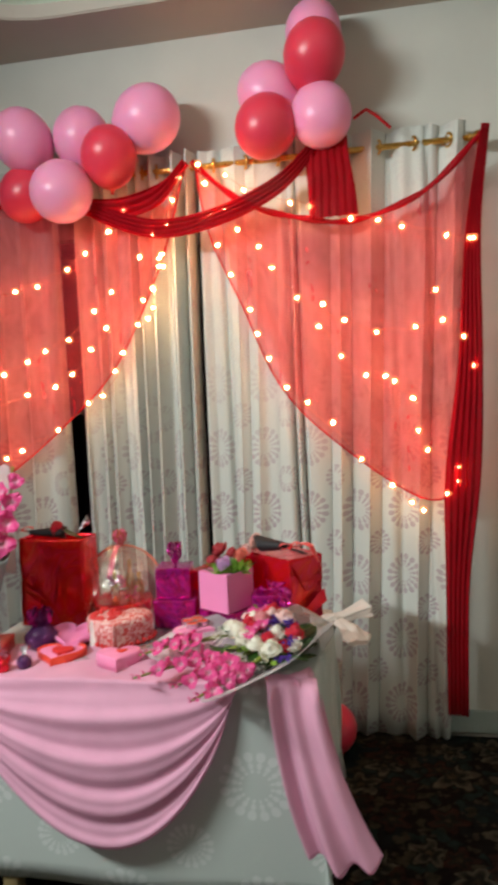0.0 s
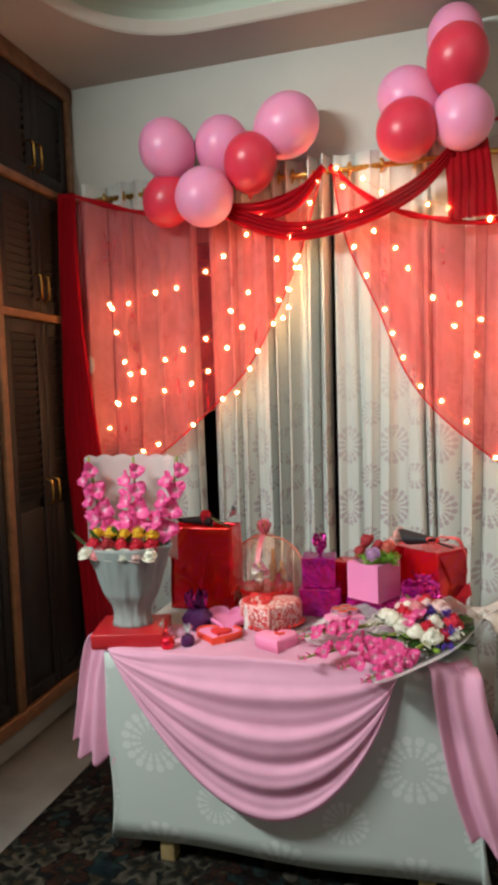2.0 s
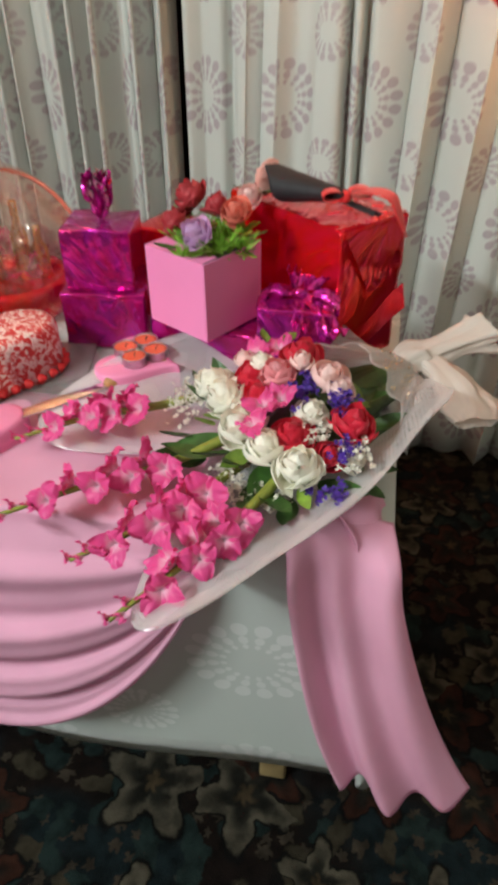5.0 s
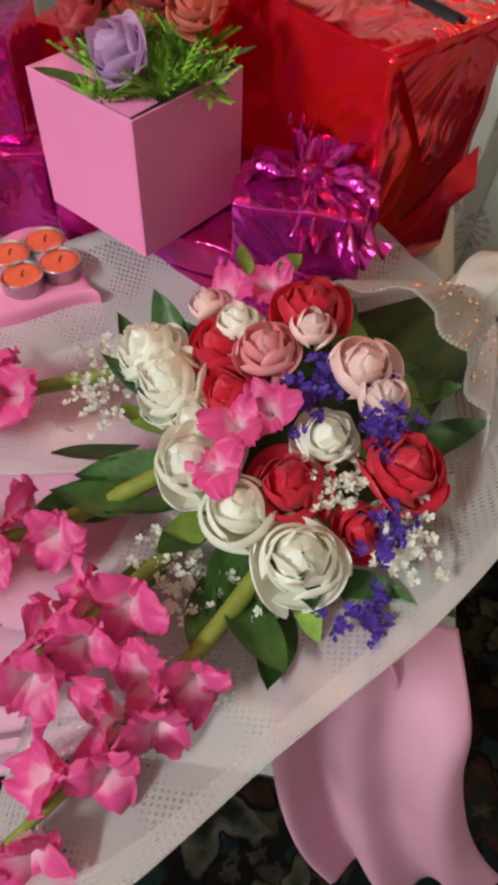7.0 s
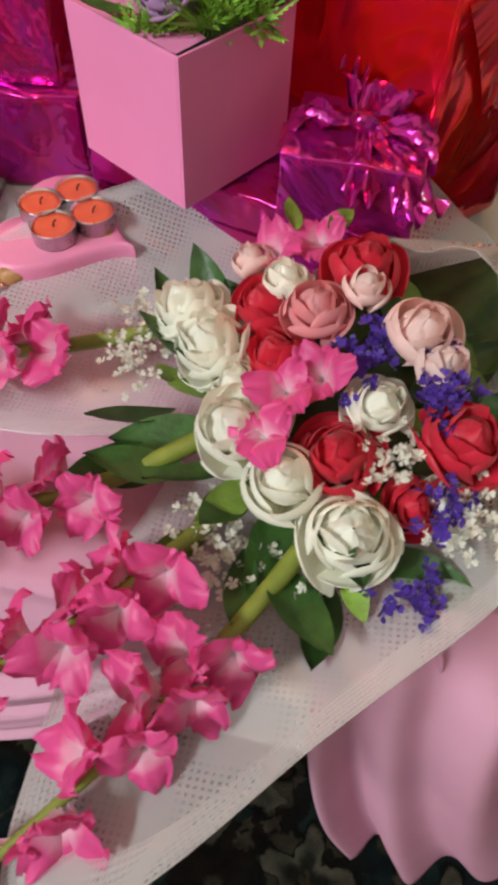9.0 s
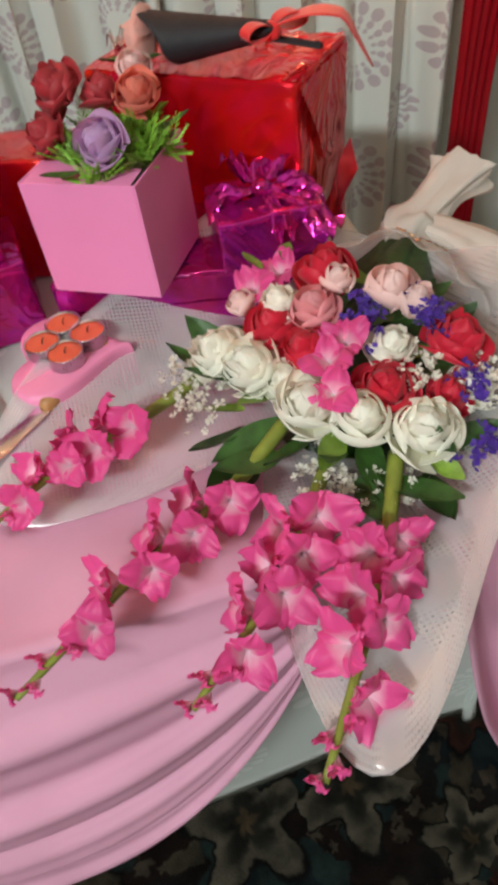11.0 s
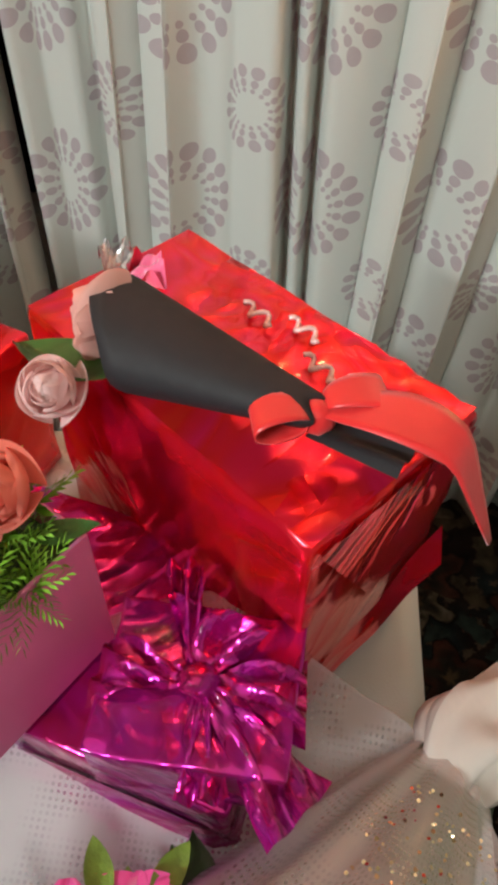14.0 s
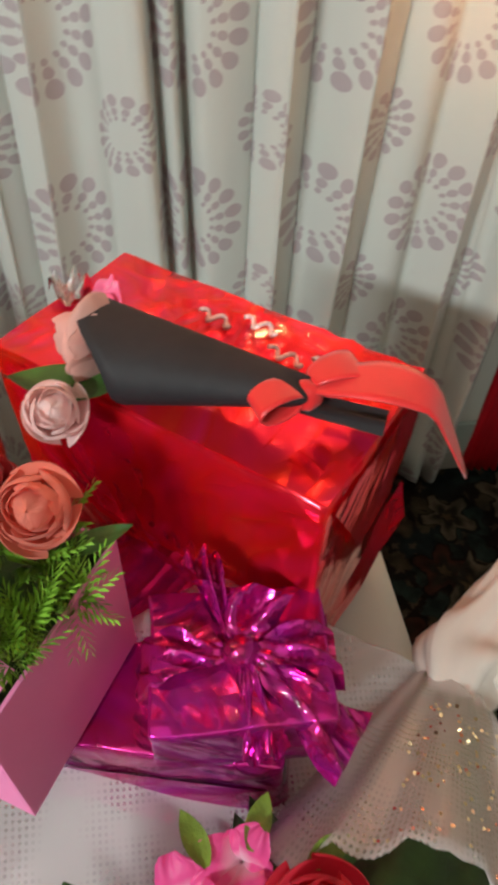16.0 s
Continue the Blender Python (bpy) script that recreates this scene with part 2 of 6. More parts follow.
def carpet_mat():
    """A dark woven carpet strewn with cream flowers, teal leaves and rust paisleys."""
    m, n, l, p = nodes_of("floral_carpet")

    def op(kind, a, b=None, c=None):
        x = n.new("ShaderNodeMath")
        x.operation = kind
        for i, q in enumerate((a, b, c)):
            if q is None:
                continue
            if isinstance(q, (int, float)):
                x.inputs[i].default_value = q
            else:
                l.new(q, x.inputs[i])
        return x.outputs[0]

    def mix(fac, a, b):
        x = n.new("ShaderNodeMix")
        x.data_type = "RGBA"
        l.new(fac, x.inputs[0])
        for i, q in ((6, a), (7, b)):
            if isinstance(q, tuple):
                x.inputs[i].default_value = (*q, 1)
            else:
                l.new(q, x.inputs[i])
        return x.outputs[2]

    co = n.new("ShaderNodeTexCoord")
    wob = n.new("ShaderNodeTexNoise")
    wob.inputs["Scale"].default_value, wob.inputs["Detail"].default_value = 34, 5
    l.new(co.outputs["Object"], wob.inputs["Vector"])
    shift = n.new("ShaderNodeVectorMath")
    shift.operation = "MULTIPLY_ADD"
    l.new(wob.outputs["Color"], shift.inputs[0])
    shift.inputs[1].default_value = (0.034, 0.034, 0)
    l.new(co.outputs["Object"], shift.inputs[2])
    flat = n.new("ShaderNodeVectorMath")
    flat.operation = "MULTIPLY"
    flat.inputs[1].default_value = (1, 1, 0)
    l.new(shift.outputs[0], flat.inputs[0])

    def blossoms(scale, lobes, radius, depth):
        """Distance to the lobed outline round each seed (1 on it), and the seed's own random tint."""
        v = n.new("ShaderNodeTexVoronoi")
        v.voronoi_dimensions = "2D"
        v.inputs["Scale"].default_value = scale
        l.new(flat.outputs[0], v.inputs["Vector"])
        d = n.new("ShaderNodeVectorMath")
        d.operation = "SUBTRACT"
        l.new(flat.outputs[0], d.inputs[0])
        l.new(v.outputs["Position"], d.inputs[1])
        xyz = n.new("ShaderNodeSeparateXYZ")
        l.new(d.outputs[0], xyz.inputs[0])
        ang = op("ARCTAN2", xyz.outputs[1], xyz.outputs[0])
        tint = n.new("ShaderNodeSeparateColor")
        l.new(v.outputs["Color"], tint.inputs[0])
        turn = op("MULTIPLY_ADD", tint.outputs[2], 6.28, op("MULTIPLY", ang, lobes))
        edge = op("MULTIPLY_ADD", op("COSINE", turn), depth, 1.0)
        size = op("MULTIPLY_ADD", tint.outputs[1], 0.5, 0.7)
        dist = op("DIVIDE", op("DIVIDE", v.outputs["Distance"], scale * radius), op("MULTIPLY", edge, size))
        return dist, tint.outputs[0]

    def soft(d, lo, hi):
        x = n.new("ShaderNodeMapRange")
        x.interpolation_type = "SMOOTHSTEP"
        x.inputs[1].default_value, x.inputs[2].default_value = lo, hi
        x.inputs[3].default_value, x.inputs[4].default_value = 1, 0
        l.new(d, x.inputs[0])
        return x.outputs[0]

    field = n.new("ShaderNodeTexNoise")
    field.inputs["Scale"].default_value, field.inputs["Detail"].default_value = 3.2, 2
    l.new(co.outputs["Object"], field.inputs["Vector"])
    big, big_tint = blossoms(6.0, 5, 0.075, 0.34)
    mid, mid_tint = blossoms(13.0, 2, 0.030, 0.5)
    tiny, tiny_tint = blossoms(30.0, 5, 0.012, 0.3)
    ground = mix(soft(field.outputs["Fac"], 0.40, 0.52), (0.008, 0.005, 0.004), (0.008, 0.015, 0.017))
    c = mix(op("MULTIPLY", soft(tiny, 0.7, 1.1), op("GREATER_THAN", tiny_tint, 0.55)), ground, (0.045, 0.036, 0.026))
    leaf = mix(op("GREATER_THAN", mid_tint, 0.5), (0.014, 0.026, 0.024), (0.040, 0.034, 0.022))
    c = mix(soft(mid, 0.8, 1.05), c, leaf)
    petal = mix(op("GREATER_THAN", big_tint, 0.45), (0.036, 0.014, 0.009), (0.080, 0.072, 0.052))
    c = mix(soft(big, 1.0, 1.14), c, (0.004, 0.004, 0.004))
    c = mix(soft(big, 0.88, 1.0), c, petal)
    c = mix(soft(big, 0.35, 0.8), c, (0.014, 0.014, 0.011))
    c = mix(soft(big, 0.12, 0.26), c, (0.055, 0.040, 0.022))
    worn = n.new("ShaderNodeHueSaturation")
    fade = n.new("ShaderNodeMapRange")
    fade.inputs[1].default_value, fade.inputs[2].default_value = 0.35, 0.65
    fade.inputs[3].default_value, fade.inputs[4].default_value = 0.30, 0.75
    l.new(wob.outputs["Fac"], fade.inputs[0])
    l.new(fade.outputs[0], worn.inputs["Value"])
    l.new(c, worn.inputs["Color"])
    l.new(worn.outputs[0], p.inputs["Base Color"])
    p.inputs["Roughness"].default_value = 1.0
    p.inputs["Specular IOR Level"].default_value = 0.1
    pile = n.new("ShaderNodeTexNoise")
    pile.inputs["Scale"].default_value = 350
    l.new(co.outputs["Object"], pile.inputs["Vector"])
    b = n.new("ShaderNodeBump")
    b.inputs["Strength"].default_value, b.inputs["Distance"].default_value = 0.6, 0.004
    l.new(pile.outputs["Fac"], b.inputs["Height"])
    l.new(b.outputs[0], p.inputs["Normal"])
    return m


CARPET = carpet_mat()
MARBLE = mat("pale_marble", (0.42, 0.42, 0.40), 0.25, var=0.14, scale=5, bump=0.02)

# ---- mesh helpers ----


def mesh_of(name, bm, material, smooth=True):
    me = bpy.data.meshes.new(name)
    bmesh.ops.recalc_face_normals(bm, faces=bm.faces[:])
    bm.to_mesh(me)
    bm.free()
    for poly in me.polygons:
        poly.use_smooth = smooth
    me.materials.append(material)
    return me


def solid(name, bm, material, label="", category="", group="", kind="", smooth=True):
    return tagged(new(name, mesh_of(name, bm, material, smooth)), label, category, group, kind)


def empty(name, m, label, category, group=""):
    ob = new(name)
    ob.empty_display_size = 0.05
    ob.matrix_world = m
    return tagged(ob, label, category, group)


def part(name, bm, material, parent, label="", smooth=True, m=None):
    """One mesh as a part under its thing; m is its pose in the parent's space."""
    ob = new(name, bm if isinstance(bm, bpy.types.Mesh) else mesh_of(name, bm, material, smooth))
    ob.parent = parent
    if m is not None:
        ob.matrix_local = m
    return tagged(ob, label)


def box(sx, sy, sz, bevel=0.004, at=(0, 0, 0), seg=2, bm=None):
    """A bevelled box whose base is centred on at."""
    own = bmesh.new()
    bmesh.ops.create_cube(own, size=1)
    for v in own.verts:
        v.co = Vector((v.co.x * sx + at[0], v.co.y * sy + at[1], (v.co.z + 0.5) * sz + at[2]))
    if bevel:
        bmesh.ops.bevel(own, geom=own.edges[:], offset=bevel, segments=seg, affect="EDGES", profile=0.5)
    if bm is None:
        return own
    me = bpy.data.meshes.new("tmp")
    own.to_mesh(me)
    own.free()
    bm.from_mesh(me)
    bpy.data.meshes.remove(me)
    return bm


def span(x0, x1, y0, y1, z0, z1, bevel=0.0, bm=None):
    return box(x1 - x0, y1 - y0, z1 - z0, bevel, ((x0 + x1) / 2, (y0 + y1) / 2, z0), bm=bm)


def grid(nu, nv, fn, bm=None, uvfn=None, wrap=False, flip=False):
    """A sheet of quads: fn(u, v) gives the place; uvfn(u, v) the cloth's UV in metres."""
    bm = bm or bmesh.new()
    vs = [[bm.verts.new(fn(i / nu, j / nv)) for j in range(nv + 1)] for i in range(nu if wrap else nu + 1)]
    lay = bm.loops.layers.uv.verify() if uvfn else None
    for i in range(nu):
        for j in range(nv):
            i2 = (i + 1) % nu if wrap else i + 1
            f = bm.faces.new((vs[i][j], vs[i2][j], vs[i2][j + 1], vs[i][j + 1]))
            if lay:
                for loop, (a, b) in zip(f.loops, ((i, j), (i + 1, j), (i + 1, j + 1), (i, j + 1))):
                    loop[lay].uv = uvfn(a / nu, b / nv)
    return bm


def lathe(profile, seg=24, bm=None, wobble=0.0):
    """A turned form from (radius, height) pairs."""
    bm = bm or bmesh.new()
    rings = []
    for k, (r, z) in enumerate(profile):
        rings.append([bm.verts.new((r * math.cos(2 * math.pi * i / seg) * (1 + wobble * math.sin(5 * i + k)), r * math.sin(2 * math.pi * i / seg) * (1 + wobble * math.cos(3 * i + k)), z)) for i in range(seg)])
    for a, b in zip(rings, rings[1:]):
        for i in range(seg):
            j = (i + 1) % seg
            bm.faces.new((a[i], a[j], b[j], b[i]))
    for ring, rev in ((rings[0], True), (rings[-1], False)):
        bm.faces.new(ring[::-1] if rev else ring)
    return bm


def tube(points, radius, seg=6, bm=None):
    """A round bar along points; radius is one number or one for each point."""
    bm = bm or bmesh.new()
    pts = [Vector(p) for p in points]
    rad = radius if isinstance(radius, (list, tuple)) else [radius] * len(pts)
    rings = []
    for k, p in enumerate(pts):
        d = (pts[min(k + 1, len(pts) - 1)] - pts[max(k - 1, 0)]).normalized()
        side = d.cross(Vector((0.13, 0.31, 0.94))).normalized()
        up = side.cross(d)
        rings.append([bm.verts.new(p + rad[k] * (math.cos(2 * math.pi * i / seg) * side + math.sin(2 * math.pi * i / seg) * up)) for i in range(seg)])
    for a, b in zip(rings, rings[1:]):
        for i in range(seg):
            j = (i + 1) % seg
            bm.faces.new((a[i], a[j], b[j], b[i]))
    bm.faces.new(rings[0][::-1])
    bm.faces.new(rings[-1])
    return bm


def spline(points, t):
    """A smooth curve through points at t from 0 to 1."""
    n = len(points) - 1
    k = min(int(t * n), n - 1)
    f = t * n - k
    p = [Vector(points[max(0, min(n, k + d))]) for d in (-1, 0, 1, 2)]
    return 0.5 * (2 * p[1] + (p[2] - p[0]) * f + (2 * p[0] - 5 * p[1] + 4 * p[2] - p[3]) * f * f + (3 * p[1] - p[0] - 3 * p[2] + p[3]) * f ** 3)


def thick(ob, t):
    md = ob.modifiers.new("thickness", "SOLIDIFY")
    md.thickness, md.offset = t, 0
    return ob


# ---- the room ----
CEIL_Z, WALL_Y, WARD_X = 3.06, 3.04, -2.02
solid("floor", span(-2.9, 2.6, -2.6, 3.3, -0.12, 0.0), MARBLE, "pale polished marble floor", "floor", kind="structure")
# back wall in four pieces round the curtained window
WIN = (-1.72, 0.12, 0.62, 2.25)
wb = bmesh.new()
for x0, x1, z0, z1 in ((-2.9, WIN[0], 0, 3.5), (WIN[1], 2.6, 0, 3.5), (WIN[0], WIN[1], 0, WIN[2]), (WIN[0], WIN[1], WIN[3], 3.5)):
    span(x0, x1, WALL_Y, WALL_Y + 0.2, z0, z1, bm=wb)
solid("wall_north", wb, WALL, "off-white painted wall behind the curtains", "wall", kind="structure", smooth=False)
solid("wall_west", span(-2.9, -2.7, -2.6, WALL_Y, 0, 3.5), WALL, "off-white painted side wall", "wall", kind="structure", smooth=False)
solid("wall_east", span(2.4, 2.6, -2.6, WALL_Y, 0, 3.5), WALL, "off-white painted side wall", "wall", kind="structure", smooth=False)
solid("wall_south", span(-2.7, 2.4, -2.6, -2.4, 0, 3.5), WALL, "off-white painted wall", "wall", kind="structure", smooth=False)
win = tagged(new("window_1"), "dark window at night behind the curtains", "window", kind="structure")
win.location = ((WIN[0] + WIN[1]) / 2, WALL_Y + 0.1, WIN[2])
wf = bmesh.new()
ww, wh = WIN[1] - WIN[0], WIN[3] - WIN[2]
for x in (-ww / 2 + 0.03, -0.3, 0.3, ww / 2 - 0.03):
    box(0.06, 0.07, wh, 0.004, (x, 0, 0), 1, wf)
for z in (0, wh - 0.06):
    box(ww, 0.065, 0.06, 0.004, (0, 0, z), 1, wf)
part("window_frame", wf, WOOD_DARK, win)
part("pane", box(ww - 0.02, 0.006, wh - 0.02, 0, (0, 0.03, 0.01)), BLACK, win, "black night-time glass")

# ceiling: a flat border round a raised centre with a rounded cove
cb = bmesh.new()
X0, X1, Y0, Y1, RC = -1.72, 1.5, -1.3, 2.74, 0.5


def cove_ring(inset, z, n=10):
    pts = []
    for cx, cy, a0 in ((X1 - RC, Y1 - RC, 0), (X0 + RC, Y1 - RC, 90), (X0 + RC, Y0 + RC, 180), (X1 - RC, Y0 + RC, 270)):
        for k in range(n + 1):
            a = radians(a0 + 90 * k / n)
            pts.append((cx + (RC - inset) * math.cos(a), cy + (RC - inset) * math.sin(a), z))
    return pts


def band(bm, a, b):
    va, vb = [bm.verts.new(p) for p in a], [bm.verts.new(p) for p in b]
    for i in range(len(a)):
        j = (i + 1) % len(a)
        bm.faces.new((va[i], va[j], vb[j], vb[i]))


def outer_ring(pts):
    out = []
    for x, y, z in pts:
        dx, dy = x - (X0 + X1) / 2, y - (Y0 + Y1) / 2
        k = min((2.65 if dx > 0 else 2.75) / max(abs(dx), 1e-6), 2.9 / max(abs(dy), 1e-6))
        out.append((max(-2.75, min(2.45, x + (k - 1) * dx)), max(-2.45, min(3.1, y + (k - 1) * dy)), z))
    return out


r0 = cove_ring(0, CEIL_Z)
band(cb, r0, outer_ring(r0))
band(cb, r0, cove_ring(0, CEIL_Z + 0.05))
band(cb, cove_ring(0, CEIL_Z + 0.05), cove_ring(-0.06, CEIL_Z + 0.05))
cl = thick(solid("ceiling", cb, CEIL, "cream painted ceiling border with a rounded recess", "ceiling", kind="structure", smooth=False), 0.01)
cv = bmesh.new()
prev = cove_ring(-0.06, CEIL_Z + 0.05)
for k in range(1, 7):
    a = radians(15 * k)
    nxt = cove_ring(-0.06 + 0.2 * (1 - math.cos(a)), CEIL_Z + 0.05 + 0.14 * math.sin(a))
    band(cv, prev, nxt)
    prev = nxt
solid("ceiling_cove", cv, COVE, "curved pale green ceiling cove", "ceiling", kind="structure")
cp = bmesh.new()
ring = [cp.verts.new(p) for p in prev]
cp.faces.new(ring)
thick(solid("ceiling_centre", cp, CEIL_PINK, "pale pink raised ceiling centre", "ceiling", kind="structure", smooth=False), 0.01)
solid("baseboard", span(-2.0, 2.4, WALL_Y - 0.014, WALL_Y - 0.001, 0, 0.10, 0.003), BASEB, "grey-green skirting board along the wall", "baseboard", kind="structure", smooth=False)

# carpet: one soft-edged rug on the marble
rug = grid(40, 40, lambda u, v: (-1.73 + 4.05 * u + 0.03 * math.sin(9 * v) * (u < 0.02), -2.2 + 5.16 * v, 0.012 + 0.002 * math.sin(37 * u) * math.sin(31 * v)))
thick(solid("carpet", rug, CARPET, "dark floral carpet in brown, green and cream on the floor", "carpet"), 0.016)

# ---- wardrobe ----


def wardrobe():
    w = empty("wardrobe", pose(WARD_X, 0, 0), "built-in dark wood wardrobe with brown edges and louvred doors", "wardrobe")
    part("body", span(-0.66, -0.03, 1.0, WALL_Y - 0.01, 0.14, CEIL_Z - 0.005, 0.004), WOOD_DARK, w)
    part("plinth", span(-0.66, -0.06, 1.02, WALL_Y - 0.02, 0.0, 0.14, 0.004), MARBLE, w, "pale marble plinth")
    for k, (z0, z1) in enumerate(((2.98, 3.055), (2.475, 2.51), (1.89, 1.925), (0.14, 0.20))):
        part("rail", span(-0.03, 0.012, 1.0, WALL_Y - 0.015, z0, z1, 0.004), WOOD_EDGE, w, "brown wooden rail")
    for y in (3.0, 2.36, 1.72, 1.04):
        part("stile", span(-0.03, 0.008, y - 0.022, y + 0.022, 0.20, 2.98, 0.004), WOOD_EDGE, w, "brown wooden stile")
    for y0, y1 in ((2.385, 2.975), (1.745, 2.335), (1.065, 1.695)):
        for z0, z1, louvre in ((2.515, 2.975, True), (1.93, 2.47, True), (0.205, 1.885, False)):
            mid = (y0 + y1) / 2
            for a, b, s in ((y0 + 0.004, mid - 0.002, -1), (mid + 0.002, y1 - 0.004, 1)):
                d = bmesh.new()
                for c in ((a, a + 0.05, z0, z1), (b - 0.05, b, z0, z1), (a + 0.05, b - 0.05, z0, z0 + 0.06), (a + 0.05, b - 0.05, z1 - 0.06, z1)):
                    span(-0.028, -0.006, c[0], c[1], c[2], c[3], 0.002, d)
                door = part("door", d, WOOD_DARK, w, "dark stained door")
                n = int((z1 - z0 - 0.12) / 0.035)
                for k in range(n):
                    if louvre or k > n // 2:
                        zz = z0 + 0.06 + (k + 0.5) * (z1 - z0 - 0.12) / n
                        part("slat", slat_mesh(b - a - 0.1), WOOD_DARK, door, m=pose(-0.018, (a + b) / 2, zz))
                if not louvre:
                    part("panel", span(-0.026, -0.014, a + 0.05, b - 0.05, z0 + 0.06, z0 + 0.06 + (z1 - z0 - 0.12) * 0.5, 0.004), WOOD_DARK, door)
                hz = 1.05 if not louvre else z0 + 0.05
                yy = mid + s * 0.03
                h = tube([(-0.006, yy, hz), (0.022, yy, hz + 0.01), (0.024, yy, hz + 0.06), (0.022, yy, hz + 0.11), (-0.006, yy, hz + 0.12)], 0.006)
                part("handle", h, BRASS, door, "brass handle")
    return w


SLATS = {}


def slat_mesh(width):
    key = round(width, 3)
    if key not in SLATS:
        b = bmesh.new()
        box(0.008, width, 0.034, 0, (0, 0, -0.017), bm=b)
        bmesh.ops.rotate(b, verts=b.verts[:], cent=(0, 0, 0), matrix=Matrix.Rotation(radians(28), 3, "Y"))
        SLATS[key] = mesh_of("slat", b, WOOD_DARK, False)
    return SLATS[key]


wardrobe()

# ---- curtains and rod ----
ROD_Z, ROD_Y = 2.478, 2.945
rod = empty("curtain_rod", pose(-0.75, ROD_Y, ROD_Z), "brass curtain rod with finials above the window", "curtain rod")
part("pole", tube([(-1.22, 0, 0), (0, 0, 0), (1.14, 0, 0)], 0.0125, 12), BRASS, rod)
for s, x in ((-1, -1.22), (1, 1.14)):
    fin = lathe([(0.012, 0), (0.02, 0.006), (0.012, 0.015), (0.026, 0.035), (0.026, 0.045), (0.010, 0.07), (0.002, 0.075)], 16)
    part("finial", fin, BRASS, rod, m=pose(x, 0, 0, 0, 90 * s, 0))
for x in (-1.1, 0.1, 1.05):
    part("bracket", box(0.02, 0.11, 0.02, 0.003, (x, 0.055, -0.01)), BRASS, rod)


def fold_profile(u, x0, x1, folds, depth, seed):
    """Pleats of uneven width: place across and depth at u."""
    ph = u * folds + 0.24 * math.sin(2.3 * u * folds + seed) + 0.12 * math.sin(5.1 * u * folds + 2 * seed)
    x = x0 + (x1 - x0) * u + 0.009 * math.sin(4 * math.pi * ph)
    return x, depth * math.sin(2 * math.pi * ph), ph


def curtain(x0, x1, folds, depth, seed, low, stretch, label, creases=()):
    """A hanging eyelet panel; low: its two ends at the floor; stretch: cloth width for each metre across."""
    c = empty("curtain", pose((x0 + x1) / 2, ROD_Y, 0), label, "curtain", "window curtains")
    cx = (x0 + x1) / 2

    def place(u, v):
        x, d, ph = fold_profile(u, x0 - cx, x1 - cx, folds, depth, seed)
        z = 2.545 - v * 2.525
        k = 0.75 + 0.25 * v + 0.25 * math.sin(3 * v + 7 * u + seed)
        slant = v * ((low[0] - x0) * (1 - u) + (low[1] - x1) * u)
        if creases:
            # flat soft cloth between a few deep tucks
            d *= 0.68 + 0.3 * math.sin(5.3 * u + seed)
            for xc, deep, wide in creases:
                d += deep * math.exp(-((x + cx + slant - xc - 0.006 * math.sin(2.5 * v + xc * 9)) / wide) ** 2)
        return (x + slant + 0.008 * v * math.sin(11 * u + 3 * v), d * k + 0.012 * math.sin(17 * u + 5 * v + seed) * v, z)

    cloth = part("cloth", grid(150 if creases else int(folds * 14), 26, place, uvfn=lambda u, v: (u * (x1 - x0) * stretch + 0.37 * seed, 2.525 * (1 - v))), CURTAIN, c)
    thick(cloth, 0.003)
    n = max(2, round(folds * 1.15))
    for k in range(n):
        rr = bmesh.new()
        u = (k + 0.5) / n
        ringp = [(0, 0.026 * math.cos(2 * math.pi * i / 14), 0.026 * math.sin(2 * math.pi * i / 14)) for i in range(15)]
        tube(ringp, 0.006, 6, rr)
        part("eyelet", rr, BRASS, c, "brass eyelet ring", m=pose(x0 - cx + (x1 - x0) * u, 0, ROD_Z, 0, 0, 20))
    return c


curtain(-1.97, -1.345, 5, 0.056, 0.4, (-1.97, -1.352), 1.7, "pale grey eyelet curtain printed with purple dandelion rings")
curtain(-1.316, -0.730, 8, 0.054, 1.7, (-1.312, -0.768), 2.4, "narrow gathered pale curtain with purple dandelion rings")
curtain(-0.710, 0.385, 7, 0.048, 3.1, (-0.742, 0.255), 1.3, "wide pale eyelet curtain printed with purple dandelion rings",
        ((-0.625, 0.055, 0.012), (-0.46, 0.02, 0.03), (-0.335, 0.065, 0.010), (-0.300, 0.06, 0.009), (-0.12, 0.025, 0.03), (0.09, 0.035, 0.02), (0.225, 0.05, 0.012), (0.30, 0.03, 0.012)))

# ---- red voile swags ----


def swag_sheet(name, top, bottom, label, folds, seed, nu=60, nv=30, amp=0.018, material=None):
    """Voile stretched between an upper and a lower edge, with folds that run from the gathered end."""
    def place(u, v):
        a, b = spline(top, u), spline(bottom, u)
        p = a.lerp(b, v)
        p.y += amp * math.sin(2 * math.pi * folds * v + seed + 2 * u) * math.sin(math.pi * v) ** 0.5 * (0.5 + u) + 0.008 * math.sin(23 * u + 9 * v)
        return p

    t = empty(name, Matrix.Identity(4), label, "drape", "red voile drapes")
    part("sheet", grid(nu, nv, place), material or RED_SHEER, t)
    part("hem", tube([place(k / 40, 1.0) for k in range(41)], 0.0035, 6), RED_GATHER, t, "darker stitched hem")
    part("rolled_edge", tube([place(k / 40, 0.0) + Vector((0, -0.004, 0)) for k in range(41)], [0.012 + 0.003 * math.sin(k * 1.1) for k in range(41)], 8), RED_GATHER, t, "darker rolled upper edge")
    return t


